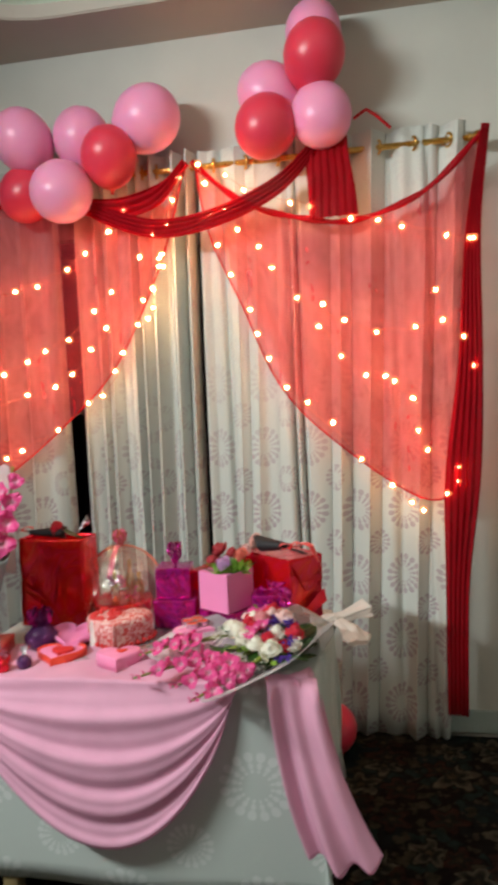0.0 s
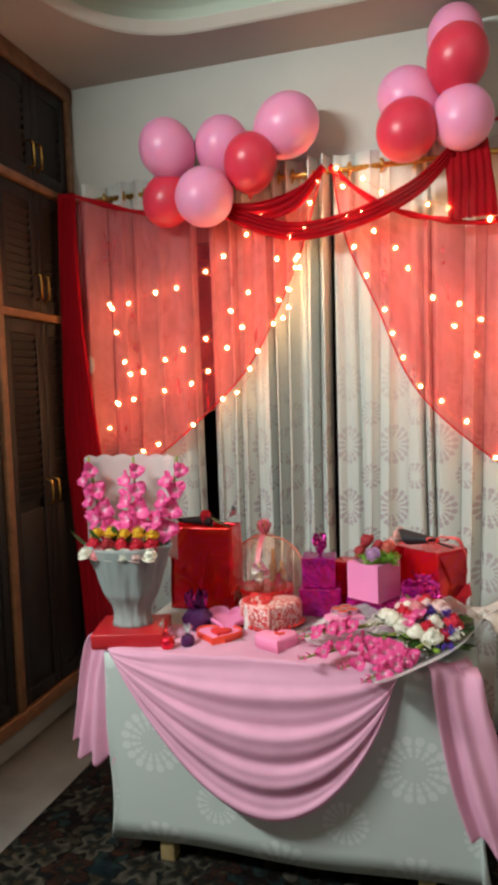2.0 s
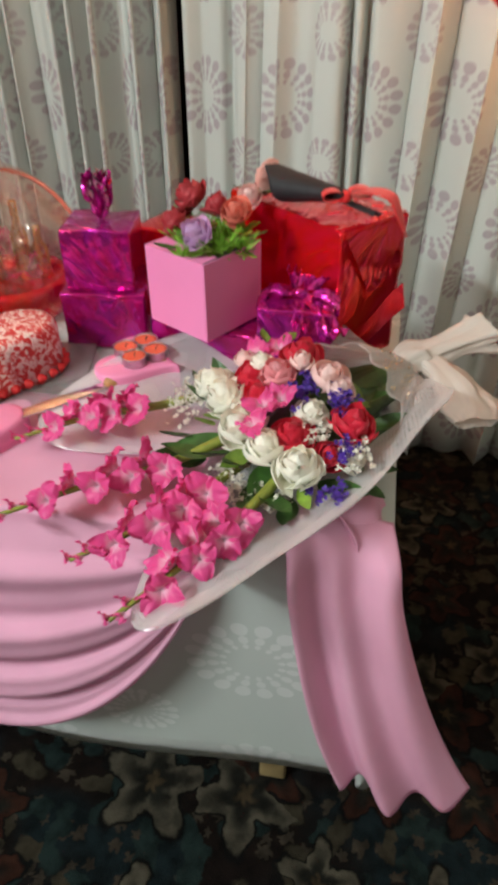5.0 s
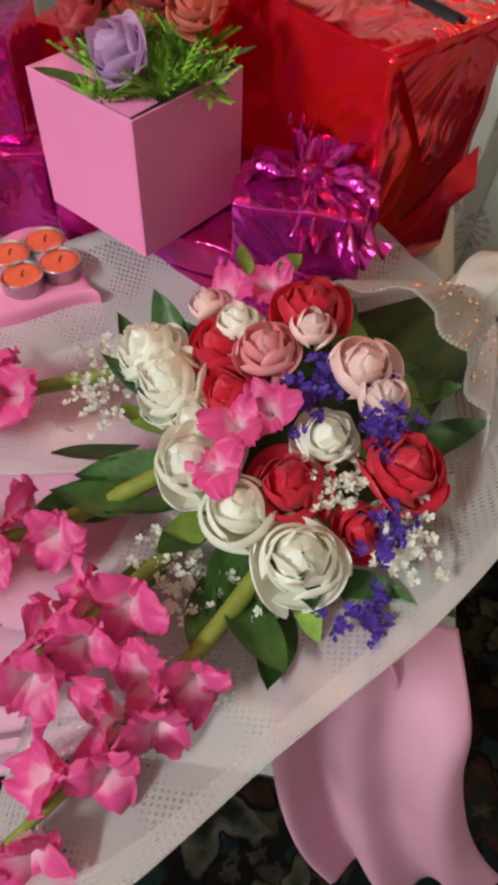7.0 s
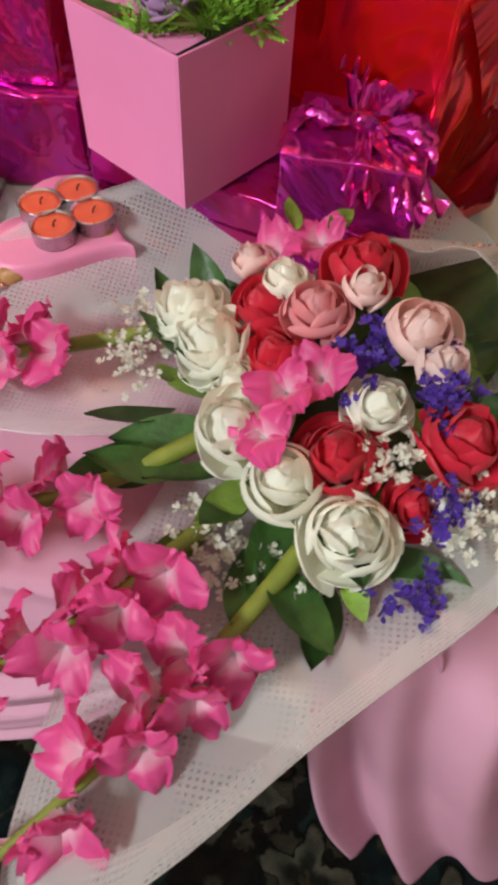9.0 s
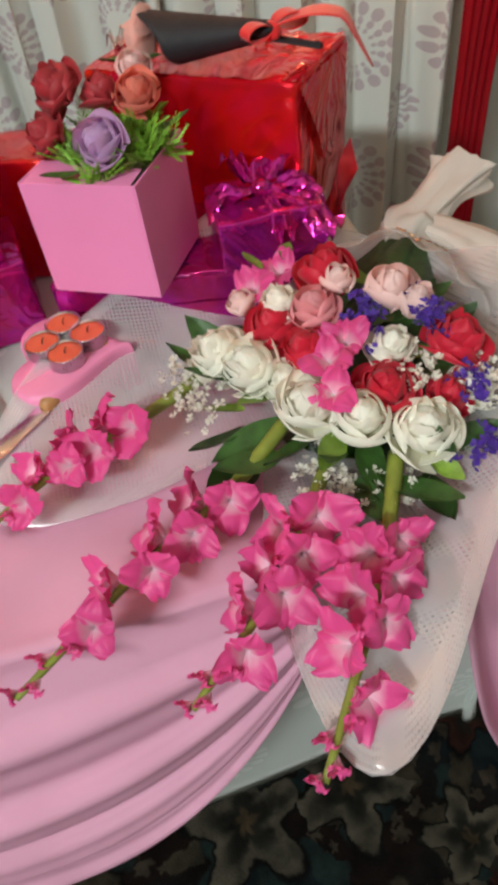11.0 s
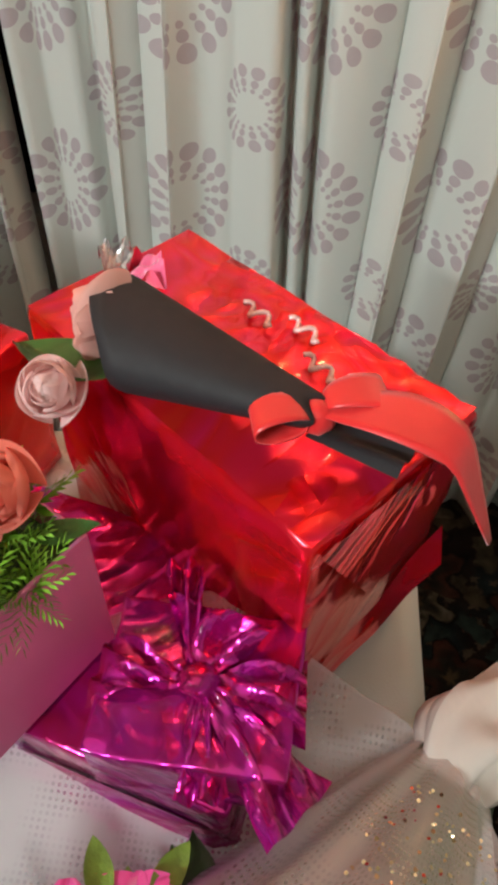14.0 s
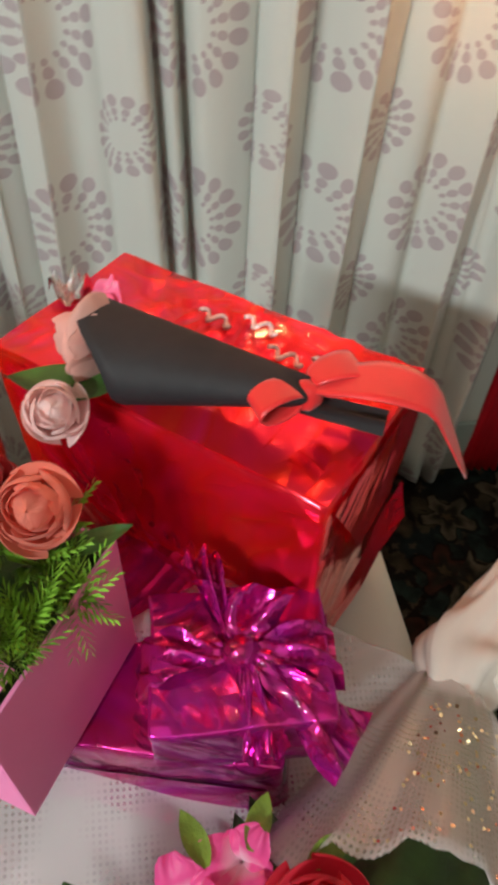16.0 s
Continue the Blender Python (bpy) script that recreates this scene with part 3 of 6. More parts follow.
SY = 2.862
swag_sheet("voile_drape", [(-0.715, SY, 2.475), (-0.52, SY, 2.30), (-0.30, SY, 2.215), (-0.08, SY, 2.18), (0.20, SY, 2.26), (0.44, SY, 2.475)],
           [(-0.70, SY, 2.44), (-0.65, SY, 2.157), (-0.53, SY, 1.876), (-0.385, SY, 1.535), (-0.15, SY, 1.285), (0.18, SY, 1.055), (0.36, SY, 1.12)],
           "sheer red voile drape tied back over the curtain", 5, 0.3)
swag_sheet("voile_drape", [(-0.735, SY, 2.47), (-0.90, SY, 2.36), (-1.06, SY, 2.305), (-1.32, SY, 2.325), (-1.60, SY, 2.375), (-1.94, SY, 2.49)],
           [(-0.75, SY, 2.44), (-0.85, SY, 2.13), (-1.06, SY, 1.703), (-1.327, SY, 1.425), (-1.634, SY, 1.20), (-1.95, SY, 1.02)],
           "sheer red voile drape hung over the curtain", 5, 1.3)


def gathered(name, line, widths, label, pleats=5, seed=0.0, depth=0.02, nu=26, nv=40, across=(1, 0, 0)):
    """A gathered length of voile that runs along a line, pleated across."""
    ax = Vector(across)

    def place(u, v):
        c = spline(line, v)
        w = spline([(x, 0, 0) for x in widths], v).x
        p = c + ax * w * (u - 0.5)
        p.y -= depth * abs(math.sin(math.pi * pleats * u + 0.8 * math.sin(5 * v + seed))) + 0.006 * math.sin(9 * v + 3 * u + seed)
        return p

    t = empty(name, Matrix.Identity(4), label, "drape", "red voile drapes")
    thick(part("cloth", grid(nu, nv, place), RED_GATHER, t), 0.002)
    part("hem", tube([place(1, k / 24) for k in range(25)], 0.0025, 6), RED_GATHER, t, "stitched hem")
    return t


gathered("voile_tail", [(0.44, 2.84, 2.485), (0.385, 2.83, 2.1), (0.365, 2.83, 1.6), (0.325, 2.83, 1.15), (0.295, 2.84, 0.7), (0.285, 2.84, 0.17)], [0.03, 0.055, 0.09, 0.135, 0.09, 0.08], "gathered red voile tail hanging to the floor", 5, 1)
gathered("voile_tail", [(-1.95, 2.84, 2.49), (-1.955, 2.83, 2.0), (-1.93, 2.83, 1.4), (-1.90, 2.83, 0.9), (-1.88, 2.84, 0.3)], [0.08, 0.11, 0.17, 0.19, 0.18], "gathered dark red voile tail beside the wardrobe", 6, 2)
gathered("voile_tail", [(-0.155, 2.83, 2.50), (-0.155, 2.82, 2.40), (-0.145, 2.82, 2.30), (-0.14, 2.83, 2.19)], [0.15, 0.17, 0.18, 0.19], "short gathered red voile tail below the balloons", 6, 3, nv=16)
gathered("voile_scarf", [(-0.20, 2.82, 2.47), (-0.35, 2.81, 2.33), (-0.58, 2.80, 2.235), (-0.85, 2.80, 2.20), (-1.08, 2.81, 2.275), (-1.25, 2.82, 2.38)], [0.06, 0.075, 0.08, 0.075, 0.07, 0.06], "twisted red voile scarf across the curtain tops", 4, 4, across=(0, 0, 1))
gathered("voile_scarf", [(-0.735, 2.82, 2.45), (-0.85, 2.815, 2.34), (-1.02, 2.815, 2.30), (-1.2, 2.82, 2.33)], [0.04, 0.09, 0.08, 0.07], "twisted red voile scarf across the curtain tops", 3, 5, across=(0, 0, 1))

# ---- fairy lights ----
BULB = mat("warm_bulb", (1.0, 0.54, 0.24), 0.3, var=0.0, bump=0.0, emit=230.0)
WIRE = mat("thin_clear_wire", (0.55, 0.22, 0.14), 0.4, var=0.05)


def bulb_mesh():
    b = lathe([(0.001, -0.007), (0.004, -0.004), (0.0056, 0.0), (0.005, 0.0035), (0.0026, 0.0064), (0.0006, 0.0072)], 10)
    return mesh_of("bulb", b, BULB)


BULB_MESH = bulb_mesh()


def halo_shell():
    """Amber see-through shell added round each light; its glow stands in for lens bloom."""
    m, n, l, p = nodes_of("frosted_amber_cap")
    n.remove(p)
    e, t, mx = n.new("ShaderNodeEmission"), n.new("ShaderNodeBsdfTransparent"), n.new("ShaderNodeMixShader")
    e.inputs["Color"].default_value, e.inputs["Strength"].default_value = (1.0, 0.42, 0.14, 1), 2.2
    mx.inputs[0].default_value = 0.26
    l.new(t.outputs[0], mx.inputs[1])
    l.new(e.outputs[0], mx.inputs[2])
    l.new(mx.outputs[0], n["Material Output"].inputs["Surface"])
    return m


HALO = halo_shell()
HALO_MESH = mesh_of("cap", lathe([(0.003, -0.014), (0.0115, -0.009), (0.0160, 0.0), (0.014, 0.0095), (0.008, 0.0150), (0.001, 0.018)], 12), HALO)


def fairy_string(line, count, label, y=2.835):
    """A wire hung from point to point (x, z) with bulbs along it."""
    pts = [(x, y, z) for x, z in line]
    s = empty("fairy_light_string", pose(*pts[0]), label, "fairy lights", "fairy light strings")
    n = count * 3
    base = Vector(pts[0])
    path = []
    for k in range(n + 1):
        p = spline(pts, k / n) - base
        path.append(p + Vector((0.004 * math.sin(k * 2.1), 0.006 * math.sin(k * 1.3), 0.008 * math.sin(k * 1.7))))
    part("wire", tube(path, 0.0011, 4), WIRE, s)
    for k in range(count):
        i = min(n, round(k * n / max(1, count - 1)))
        j = Vector((random.uniform(-0.016, 0.016), -0.012, random.uniform(-0.016, 0.016)))
        lamp = part("bulb", BULB_MESH, BULB, s, m=pose(*(path[i] + j), random.uniform(-70, 70), random.uniform(-70, 70), 0))
        part("cap", HALO_MESH, HALO, lamp, "frosted amber cap")
    return s


fairy_string([(-0.69, 2.442), (-0.58, 2.26), (-0.43, 2.044), (-0.25, 1.86), (0.0, 1.742), (0.27, 1.758)], 12, "warm white fairy lights across the red voile")
fairy_string([(-0.635, 2.232), (-0.547, 1.984), (-0.47, 1.755), (-0.367, 1.534), (-0.184, 1.363), (0.057, 1.108), (0.162, 1.03)], 13, "warm white fairy lights along the voile's edge")
fairy_string([(-0.574, 2.385), (-0.334, 2.283), (-0.095, 2.206), (0.149, 2.14), (0.386, 2.061)], 9, "warm white fairy lights below the rod")
fairy_string([(-0.207, 1.762), (-0.061, 1.587), (0.041, 1.566), (0.157, 1.44), (0.18, 1.277), (0.343, 1.174), (0.27, 1.092)], 11, "warm white fairy lights across the red voile")
fairy_string([(0.386, 2.061), (0.241, 1.87), (0.35, 1.694), (0.366, 1.569)], 4, "warm white fairy lights at the voile tail")
fairy_string([(-0.769, 2.41), (-0.839, 2.181), (-0.899, 1.999), (-0.989, 1.828), (-1.096, 1.598), (-1.307, 1.438), (-1.634, 1.254)], 15, "warm white fairy lights along the voile's edge")
fairy_string([(-0.895, 2.181), (-1.069, 1.976), (-1.27, 1.809), (-1.491, 1.695), (-1.66, 1.64)], 9, "warm white fairy lights across the red voile")
fairy_string([(-1.021, 2.281), (-1.234, 2.106), (-1.482, 2.014), (-1.744, 1.952)], 8, "warm white fairy lights across the red voile")
fairy_string([(-1.101, 1.805), (-1.275, 1.65), (-1.479, 1.543), (-1.745, 1.51)], 7, "warm white fairy lights across the red voile")
fairy_string([(-1.744, 1.952), (-1.723, 1.825), (-1.678, 1.701), (-1.745, 1.51), (-1.76, 1.39), (-1.72, 1.15)], 6, "warm white fairy lights at the voile's outer edge")
fairy_string([(-0.86, 2.1), (-0.87, 2.03), (-0.91, 1.90), (-0.93, 1.84)], 5, "warm white fairy lights bunched over the pale curtain")

# ---- balloons ----


def balloon(x, y, z, r, material, label, lean=(0, 0), long=1.12):
    prof = [(0.012, -1.0 - 0.16)]
    for k in range(13):
        a = math.pi * (k + 0.35) / 13.2
        prof.append((math.sin(a) * (0.99 - 0.10 * math.cos(a) * (1 if a < 1.57 else 0.2)), -math.cos(a)))
    prof = [(max(0.02, a) * r, b * r * long) for a, b in prof]
    prof[0] = (0.010, -r * long * 1.10)
    t = empty("balloon", pose(x, y, z, lean[0], lean[1], 0), label, "balloon", "balloon clusters")
    part("skin", lathe(prof, 32), material, t)
    part("knot", lathe([(0.009, 0), (0.005, 0.006), (0.008, 0.012), (0.004, 0.016)], 10), material, t, m=pose(0, 0, -r * long * 1.10 - 0.013))
    return t


PB, RB = "inflated pink balloon tied in a cluster on the wall", "inflated red balloon tied in a cluster on the wall"
for x, z, r, mt, y, lean in ((-1.42, 2.61, 0.125, BAL_PINK, 2.80, (30, -20)), (-1.19, 2.615, 0.122, BAL_PINK, 2.87, (20, 10)), (-0.895, 2.655, 0.135, BAL_PINK, 2.84, (20, 70)),
                             (-1.04, 2.50, 0.115, BAL_RED, 2.78, (40, 15)), (-1.445, 2.415, 0.115, BAL_RED, 2.85, (10, -150)), (-1.235, 2.375, 0.127, BAL_PINK, 2.74, (60, 190)),
                             (-0.195, 2.91, 0.112, BAL_PINK, 2.86, (10, 0)), (-0.19, 2.785, 0.120, BAL_RED, 2.77, (25, 15)), (-0.375, 2.70, 0.122, BAL_PINK, 2.86, (10, -60)),
                             (-0.175, 2.58, 0.122, BAL_PINK, 2.80, (30, 170)), (-0.385, 2.55, 0.122, BAL_RED, 2.77, (40, 200))):
    balloon(x, y, z, r, mt, PB if mt is BAL_PINK else RB, lean)
balloon(-0.225, 2.78, 0.125, 0.105, BAL_RED, "red balloon on the carpet behind the table", (90, 30))
tubeb = empty("ribbon", pose(-0.05, 2.83, 2.56), "thin dark red curling ribbon tied to the balloons", "ribbon")
part("strip", tube([(0, 0, 0), (0.05, 0, 0.03), (0.09, 0, 0.0), (0.12, 0, -0.03), (0.14, 0, -0.05)], 0.006, 6), RED_GATHER, tubeb)

# ---- table ----
TX0, TX1, TY0, TY1, TZ = -1.295, -0.180, 1.765, 2.44, 0.735
tb = empty("table", pose((TX0 + TX1) / 2, (TY0 + TY1) / 2, 0), "wooden table under a printed cloth", "table")
tw, td = TX1 - TX0, TY1 - TY0
part("tabletop", box(tw - 0.02, td - 0.02, 0.03, 0.004, (0, 0, TZ - 0.035)), WOOD_LEG, tb)
for sx in (-1, 1):
    for sy in (-1, 1):
        part("leg", box(0.05, 0.05, TZ - 0.035 - 0.02, 0.005, (sx * (tw / 2 - 0.15), sy * (td / 2 - 0.10), 0.02)), WOOD_LEG, tb, "pale wooden leg")


def tablecloth():
    """Cloth over the top with a fall on every side, rounded at the edge."""
    hang = 0.640
    c = bmesh.new()
    lay = c.loops.layers.uv.verify()
    nx, ny = 60, 46
    hx, hy = tw / 2, td / 2

    def place(a, b):
        # a, b run over the flat cloth; what lies past the edge hangs down
        x, y = max(-hx, min(hx, a)), max(-hy, min(hy, b))
        ox, oy = abs(a) - hx, abs(b) - hy
        drop = max(0, ox, oy)
        z = TZ - drop
        flare = 0.02 * drop + 0.012 * drop / hang * math.sin(9 * a + 2) + 0.012 * drop / hang * math.sin(11 * b + 1)
        if oy > 0:
            y += math.copysign(flare, b) if b > 0 else 0.055 * drop / hang - 0.010 * drop / hang * math.sin(8 * a + 1)
        if ox > 0:
            x += math.copysign(flare, a)
            if oy <= 0:
                y += 0.055 * drop / hang * max(0.0, 1 - (b + hy) / 0.25)
        if drop == 0:
            e = min(-ox, -oy)
            z -= 0.008 * math.exp(-e / 0.01)
            z += 0.0012 * math.sin(21 * a) * math.sin(17 * b)
        return Vector((x, y, z))

    def ticks(h, n):
        return [-h - hang + (hang) * k / 10 for k in range(10)] + [-h + 2 * h * k / n for k in range(n + 1)] + [h + hang * (k + 1) / 10 for k in range(10)]

    ax, by = ticks(hx, nx), ticks(hy, ny)
    vs = [[c.verts.new(place(a, b)) for b in by] for a in ax]
    for i in range(len(ax) - 1):
        for j in range(len(by) - 1):
            f = c.faces.new((vs[i][j], vs[i + 1][j], vs[i + 1][j + 1], vs[i][j + 1]))
            for lp, (p, q) in zip(f.loops, ((i, j), (i + 1, j), (i + 1, j + 1), (i, j + 1))):
                lp[lay].uv = (ax[p] + 3.02, by[q] + 3.10)
    bmesh.ops.remove_doubles(c, verts=c.verts[:], dist=0.0004)
    ob = solid("tablecloth", c, TABLECLOTH, "pale grey-green tablecloth with white dandelion rings", "tablecloth")
    ob.location = ((TX0 + TX1) / 2, (TY0 + TY1) / 2, 0)
    return thick(ob, 0.002)


tablecloth()

# ---- pink voile on the table ----


def pink_swag():
    t = empty("table_swag", pose(-0.80, TY0, TZ), "pink voile swag draped along the table front with two tails", "swag")

    def place(u, v):
        x = -0.475 + 0.895 * u
        if v < 0.25:
            # the part that lies on the table
            k = (0.25 - v) / 0.25
            return (x - 0.03 * k, -0.012 + 0.26 * k, 0.011 + 0.002 * math.sin(15 * u + 8 * k) + 0.0015 * math.sin(43 * u))
        v = (v - 0.25) / 0.75
        env = math.sin(math.pi * u ** 1.2) ** 0.75
        z = 0.011 - v * 0.425 * env - 0.04 * v
        skew = 4.2 * v ** 1.15 + 0.55 * u + 0.25 * math.sin(3 * u + 2 * v)
        sag = math.sin(2 * math.pi * skew) + 0.35 * math.sin(2 * math.pi * (2.3 * skew + 0.4))
        k = min(1, v * 9)
        y = -0.012 - k * (0.004 + 0.010 * sag * env + 0.03 * env * math.sin(math.pi * v) + 0.02 * v * env) - 0.006 * v
        return (x + 0.06 * (0.5 - u) * v * (1 - env), y, z + 0.006 * sag * env * k)

    thick(part("drape", grid(80, 84, place), PINK_SHEER, t), 0.002)

    def tail(line, widths, pleats, ax, out, seed):
        a, o = Vector(ax), Vector(out)

        def fn(u, v):
            c = spline(line, v)
            w = spline([(k, 0, 0) for k in widths], v).x
            c = c + Vector((0, 0, 0.035 * v ** 3 * (4 * (u - 0.5) ** 2 - 0.4 * math.cos(2 * math.pi * pleats * u + seed))))
            return c + a * w * (u - 0.5) + o * ((0.006 + 0.010 * v) * math.sin(2 * math.pi * pleats * u + seed + 1.2 * v + 0.9 * math.sin(3.3 * u)) + 0.008 * math.sin(4 * v + 7 * u + seed))
        thick(part("tail", grid(48, 36, fn), PINK_SHEER, t, "hanging pink voile tail"), 0.002)

    tail([(0.545, 0.05, 0.016), (0.560, -0.012, 0.008), (0.570, -0.035, -0.06), (0.602, -0.048, -0.20), (0.640, -0.056, -0.33), (0.685, -0.060, -0.45)], [0.15, 0.14, 0.145, 0.165, 0.185, 0.20], 2.3, (0.95, 0.10, -0.10), (0.1, -0.98, 0.15), 0.5)
    tail([(0.570, 0.07, 0.018), (0.592, 0.045, 0.006), (0.607, 0.05, -0.06), (0.616, 0.07, -0.18), (0.630, 0.09, -0.30)], [0.10, 0.10, 0.11, 0.12, 0.12], 1.6, (0.40, 0.90, -0.08), (0.9, -0.40, 0.1), 2.2)
    tail([(-0.46, 0.12, 0.016), (-0.535, 0.10, 0.004), (-0.565, 0.09, -0.10), (-0.58, 0.08, -0.25), (-0.59, 0.075, -0.40)], [0.12, 0.15, 0.17, 0.19, 0.22], 3, (0.93, -0.36, 0), (-0.36, -0.93, 0), 1.5)
    return t


pink_swag()

# ---- flower meshes ----


def petal_mat(name, colour, throat=None, rough=0.55):
    """Soft petals that let some light through; the UV's v runs from throat to edge."""
    m, n, l, p = nodes_of(name)
    uv = n.new("ShaderNodeUVMap")
    sep = n.new("ShaderNodeSeparateXYZ")
    l.new(uv.outputs[0], sep.inputs[0])
    ramp = n.new("ShaderNodeValToRGB")
    t = throat or tuple(c * 0.85 for c in colour)
    ramp.color_ramp.elements[0].color, ramp.color_ramp.elements[0].position = (*t, 1), 0.22
    ramp.color_ramp.elements[1].color, ramp.color_ramp.elements[1].position = (*colour, 1), 0.62
    co = n.new("ShaderNodeTexCoord")
    nz = n.new("ShaderNodeTexNoise")
    nz.inputs["Scale"].default_value, nz.inputs["Detail"].default_value = 90, 4
    l.new(co.outputs["Object"], nz.inputs["Vector"])
    add = n.new("ShaderNodeMath")
    add.operation = "MULTIPLY_ADD"
    l.new(nz.outputs["Fac"], add.inputs[0])
    add.inputs[1].default_value = 0.24
    l.new(sep.outputs[1], add.inputs[2])
    l.new(add.outputs[0], ramp.inputs[0])
    info = n.new("ShaderNodeObjectInfo")
    mr = n.new("ShaderNodeMapRange")
    mr.inputs[3].default_value, mr.inputs[4].default_value = 0.92, 1.06
    l.new(info.outputs["Random"], mr.inputs[0])
    hue = n.new("ShaderNodeHueSaturation")
    l.new(ramp.outputs[0], hue.inputs["Color"])
    l.new(mr.outputs[0], hue.inputs["Value"])
    l.new(hue.outputs[0], p.inputs["Base Color"])
    p.inputs["Roughness"].default_value = rough
    p.inputs["Sheen Weight"].default_value = 0.15
    thin = n.new("ShaderNodeBsdfTranslucent")
    l.new(hue.outputs[0], thin.inputs["Color"])
    blend = n.new("ShaderNodeMixShader")
    blend.inputs[0].default_value = 0.36
    out = [q for q in n if q.type == "OUTPUT_MATERIAL"][0]
    l.new(p.outputs[0], blend.inputs[1])
    l.new(thin.outputs[0], blend.inputs[2])
    l.new(blend.outputs[0], out.inputs["Surface"])
    vein = n.new("ShaderNodeTexNoise")
    vein.inputs["Scale"].default_value = 260
    l.new(co.outputs["Object"], vein.inputs["Vector"])
    b = n.new("ShaderNodeBump")
    b.inputs["Strength"].default_value, b.inputs["Distance"].default_value = 0.25, 0.001
    l.new(vein.outputs["Fac"], b.inputs["Height"])
    l.new(b.outputs[0], p.inputs["Normal"])
    return m


P_RED = petal_mat("red_petal", (0.72, 0.018, 0.055), (0.62, 0.010, 0.035))
P_WHITE = petal_mat("cream_petal", (0.97, 0.96, 0.86), (0.95, 0.93, 0.70))
P_PINK = petal_mat("pink_petal", (0.93, 0.40, 0.44), (0.90, 0.34, 0.36))
P_PALE = petal_mat("pale_pink_petal", (0.95, 0.70, 0.67), (0.93, 0.72, 0.60))
P_LILAC = petal_mat("lilac_petal", (0.70, 0.44, 0.74))
P_ORANGE = petal_mat("coral_petal", (0.88, 0.26, 0.19))
P_DUSK = petal_mat("dusky_red_petal", (0.50, 0.035, 0.05))
P_ROSY = petal_mat("rosy_white_petal", (0.97, 0.72, 0.70), (0.95, 0.66, 0.64))
P_PEACH = petal_mat("peach_petal", (0.90, 0.52, 0.46))
P_YELLOW = petal_mat("yellow_petal", (0.85, 0.55, 0.03))
P_GLAD = petal_mat("magenta_gladiolus_petal", (0.82, 0.085, 0.33), (0.95, 0.72, 0.83), 0.45)
P_STAT = petal_mat("violet_statice_petal", (0.10, 0.035, 0.40))
P_GYP = petal_mat("white_gypsophila_petal", (0.78, 0.77, 0.68))
LEAF = mat("green_leaf", (0.030, 0.085, 0.014), 0.45, var=0.35, scale=50, bump=0.3, fine=200, vary=0.35)
LEAF_LIGHT = mat("yellow_green_leaf", (0.16, 0.26, 0.03), 0.5, var=0.3, scale=60, bump=0.3, vary=0.3)
STEM = mat("green_stem", (0.20, 0.24, 0.035), 0.5, var=0.25, scale=40, bump=0.15)
FERN = mat("plastic_fern", (0.19, 0.40, 0.035), 0.5, var=0.3, scale=60, bump=0.1, vary=0.3)


def rose_heart(material, r, seed):
    """The closed middle of a rose: petals wound so tight that only their stepped rims show."""
    ph = random.Random(seed).uniform(0, 6)

    def place(u, v):
        a = 2 * math.pi * u
        rr = 0.47 * r * math.sin(math.pi * (0.16 + 0.835 * v)) ** 0.75
        step = ((3 * u + 1.7 * v + ph) % 1.0) - 0.5
        rr *= 1 + 0.26 * step * (0.35 + 0.65 * v)
        return (rr * math.cos(a), rr * math.sin(a), r * (1.18 * v ** 0.85 + 0.10 * step * v))
    return mesh_of("rose", grid(48, 12, place, uvfn=lambda u, v: (u, 0.35 + 0.65 * v), wrap=True), material)


def rose_petal(material, r, f, seed, style):
    """One petal, cupped, with a rolled and waved rim; f runs from the inner ones to the outermost."""
    rnd = random.Random(seed)
    closed = style == "bud"
    rk = r * (0.40 + (0.46 if closed else 0.52) * f) * rnd.uniform(0.93, 1.07)
    h = r * (1.24 - (0.34 if closed else 0.62) * f ** 1.2 + rnd.uniform(-0.05, 0.05))
    spread = rnd.uniform(1.02, 1.22) - 0.10 * f + (0.15 if closed else 0)
    curl = ((0.02 + 0.03 * f) if closed else (0.02 + (0.03 if f < 0.75 else 0.11) * f)) * r * rnd.uniform(0.6, 1.3)
    wave = {"bud": 0.015, "frilled": 0.055}.get(style, 0.045) * r
    rip, rip2 = rnd.uniform(0, 6), rnd.uniform(0, 6)
    fine = 6 if style == "frilled" else 4
    lean = rnd.uniform(-0.12, 0.12)

    def place(u, v):
        s = 2 * u - 1
        rr = rk * (0.30 + 0.76 * math.sin(v * math.pi * 0.60)) * (1 - (0.26 if f < 0.75 or closed else 0.15) * v ** 3) + curl * v ** 4 + wave * math.sin(3 * s + rip) * v * v + 0.05 * r * s * s
        z = h * v * (1 - 0.24 * s * s - 0.14 * s ** 6 + lean * s) - 0.85 * curl * v ** 5 + wave * math.sin(fine * s + rip2) * v ** 3
        a = s * spread * math.sin(math.pi * (0.2 + 0.5 * v)) ** 0.5
        return (rr * math.cos(a), rr * math.sin(a), z)
    return mesh_of("petal", grid(12, 10, place, uvfn=lambda u, v: (u, v)), material)


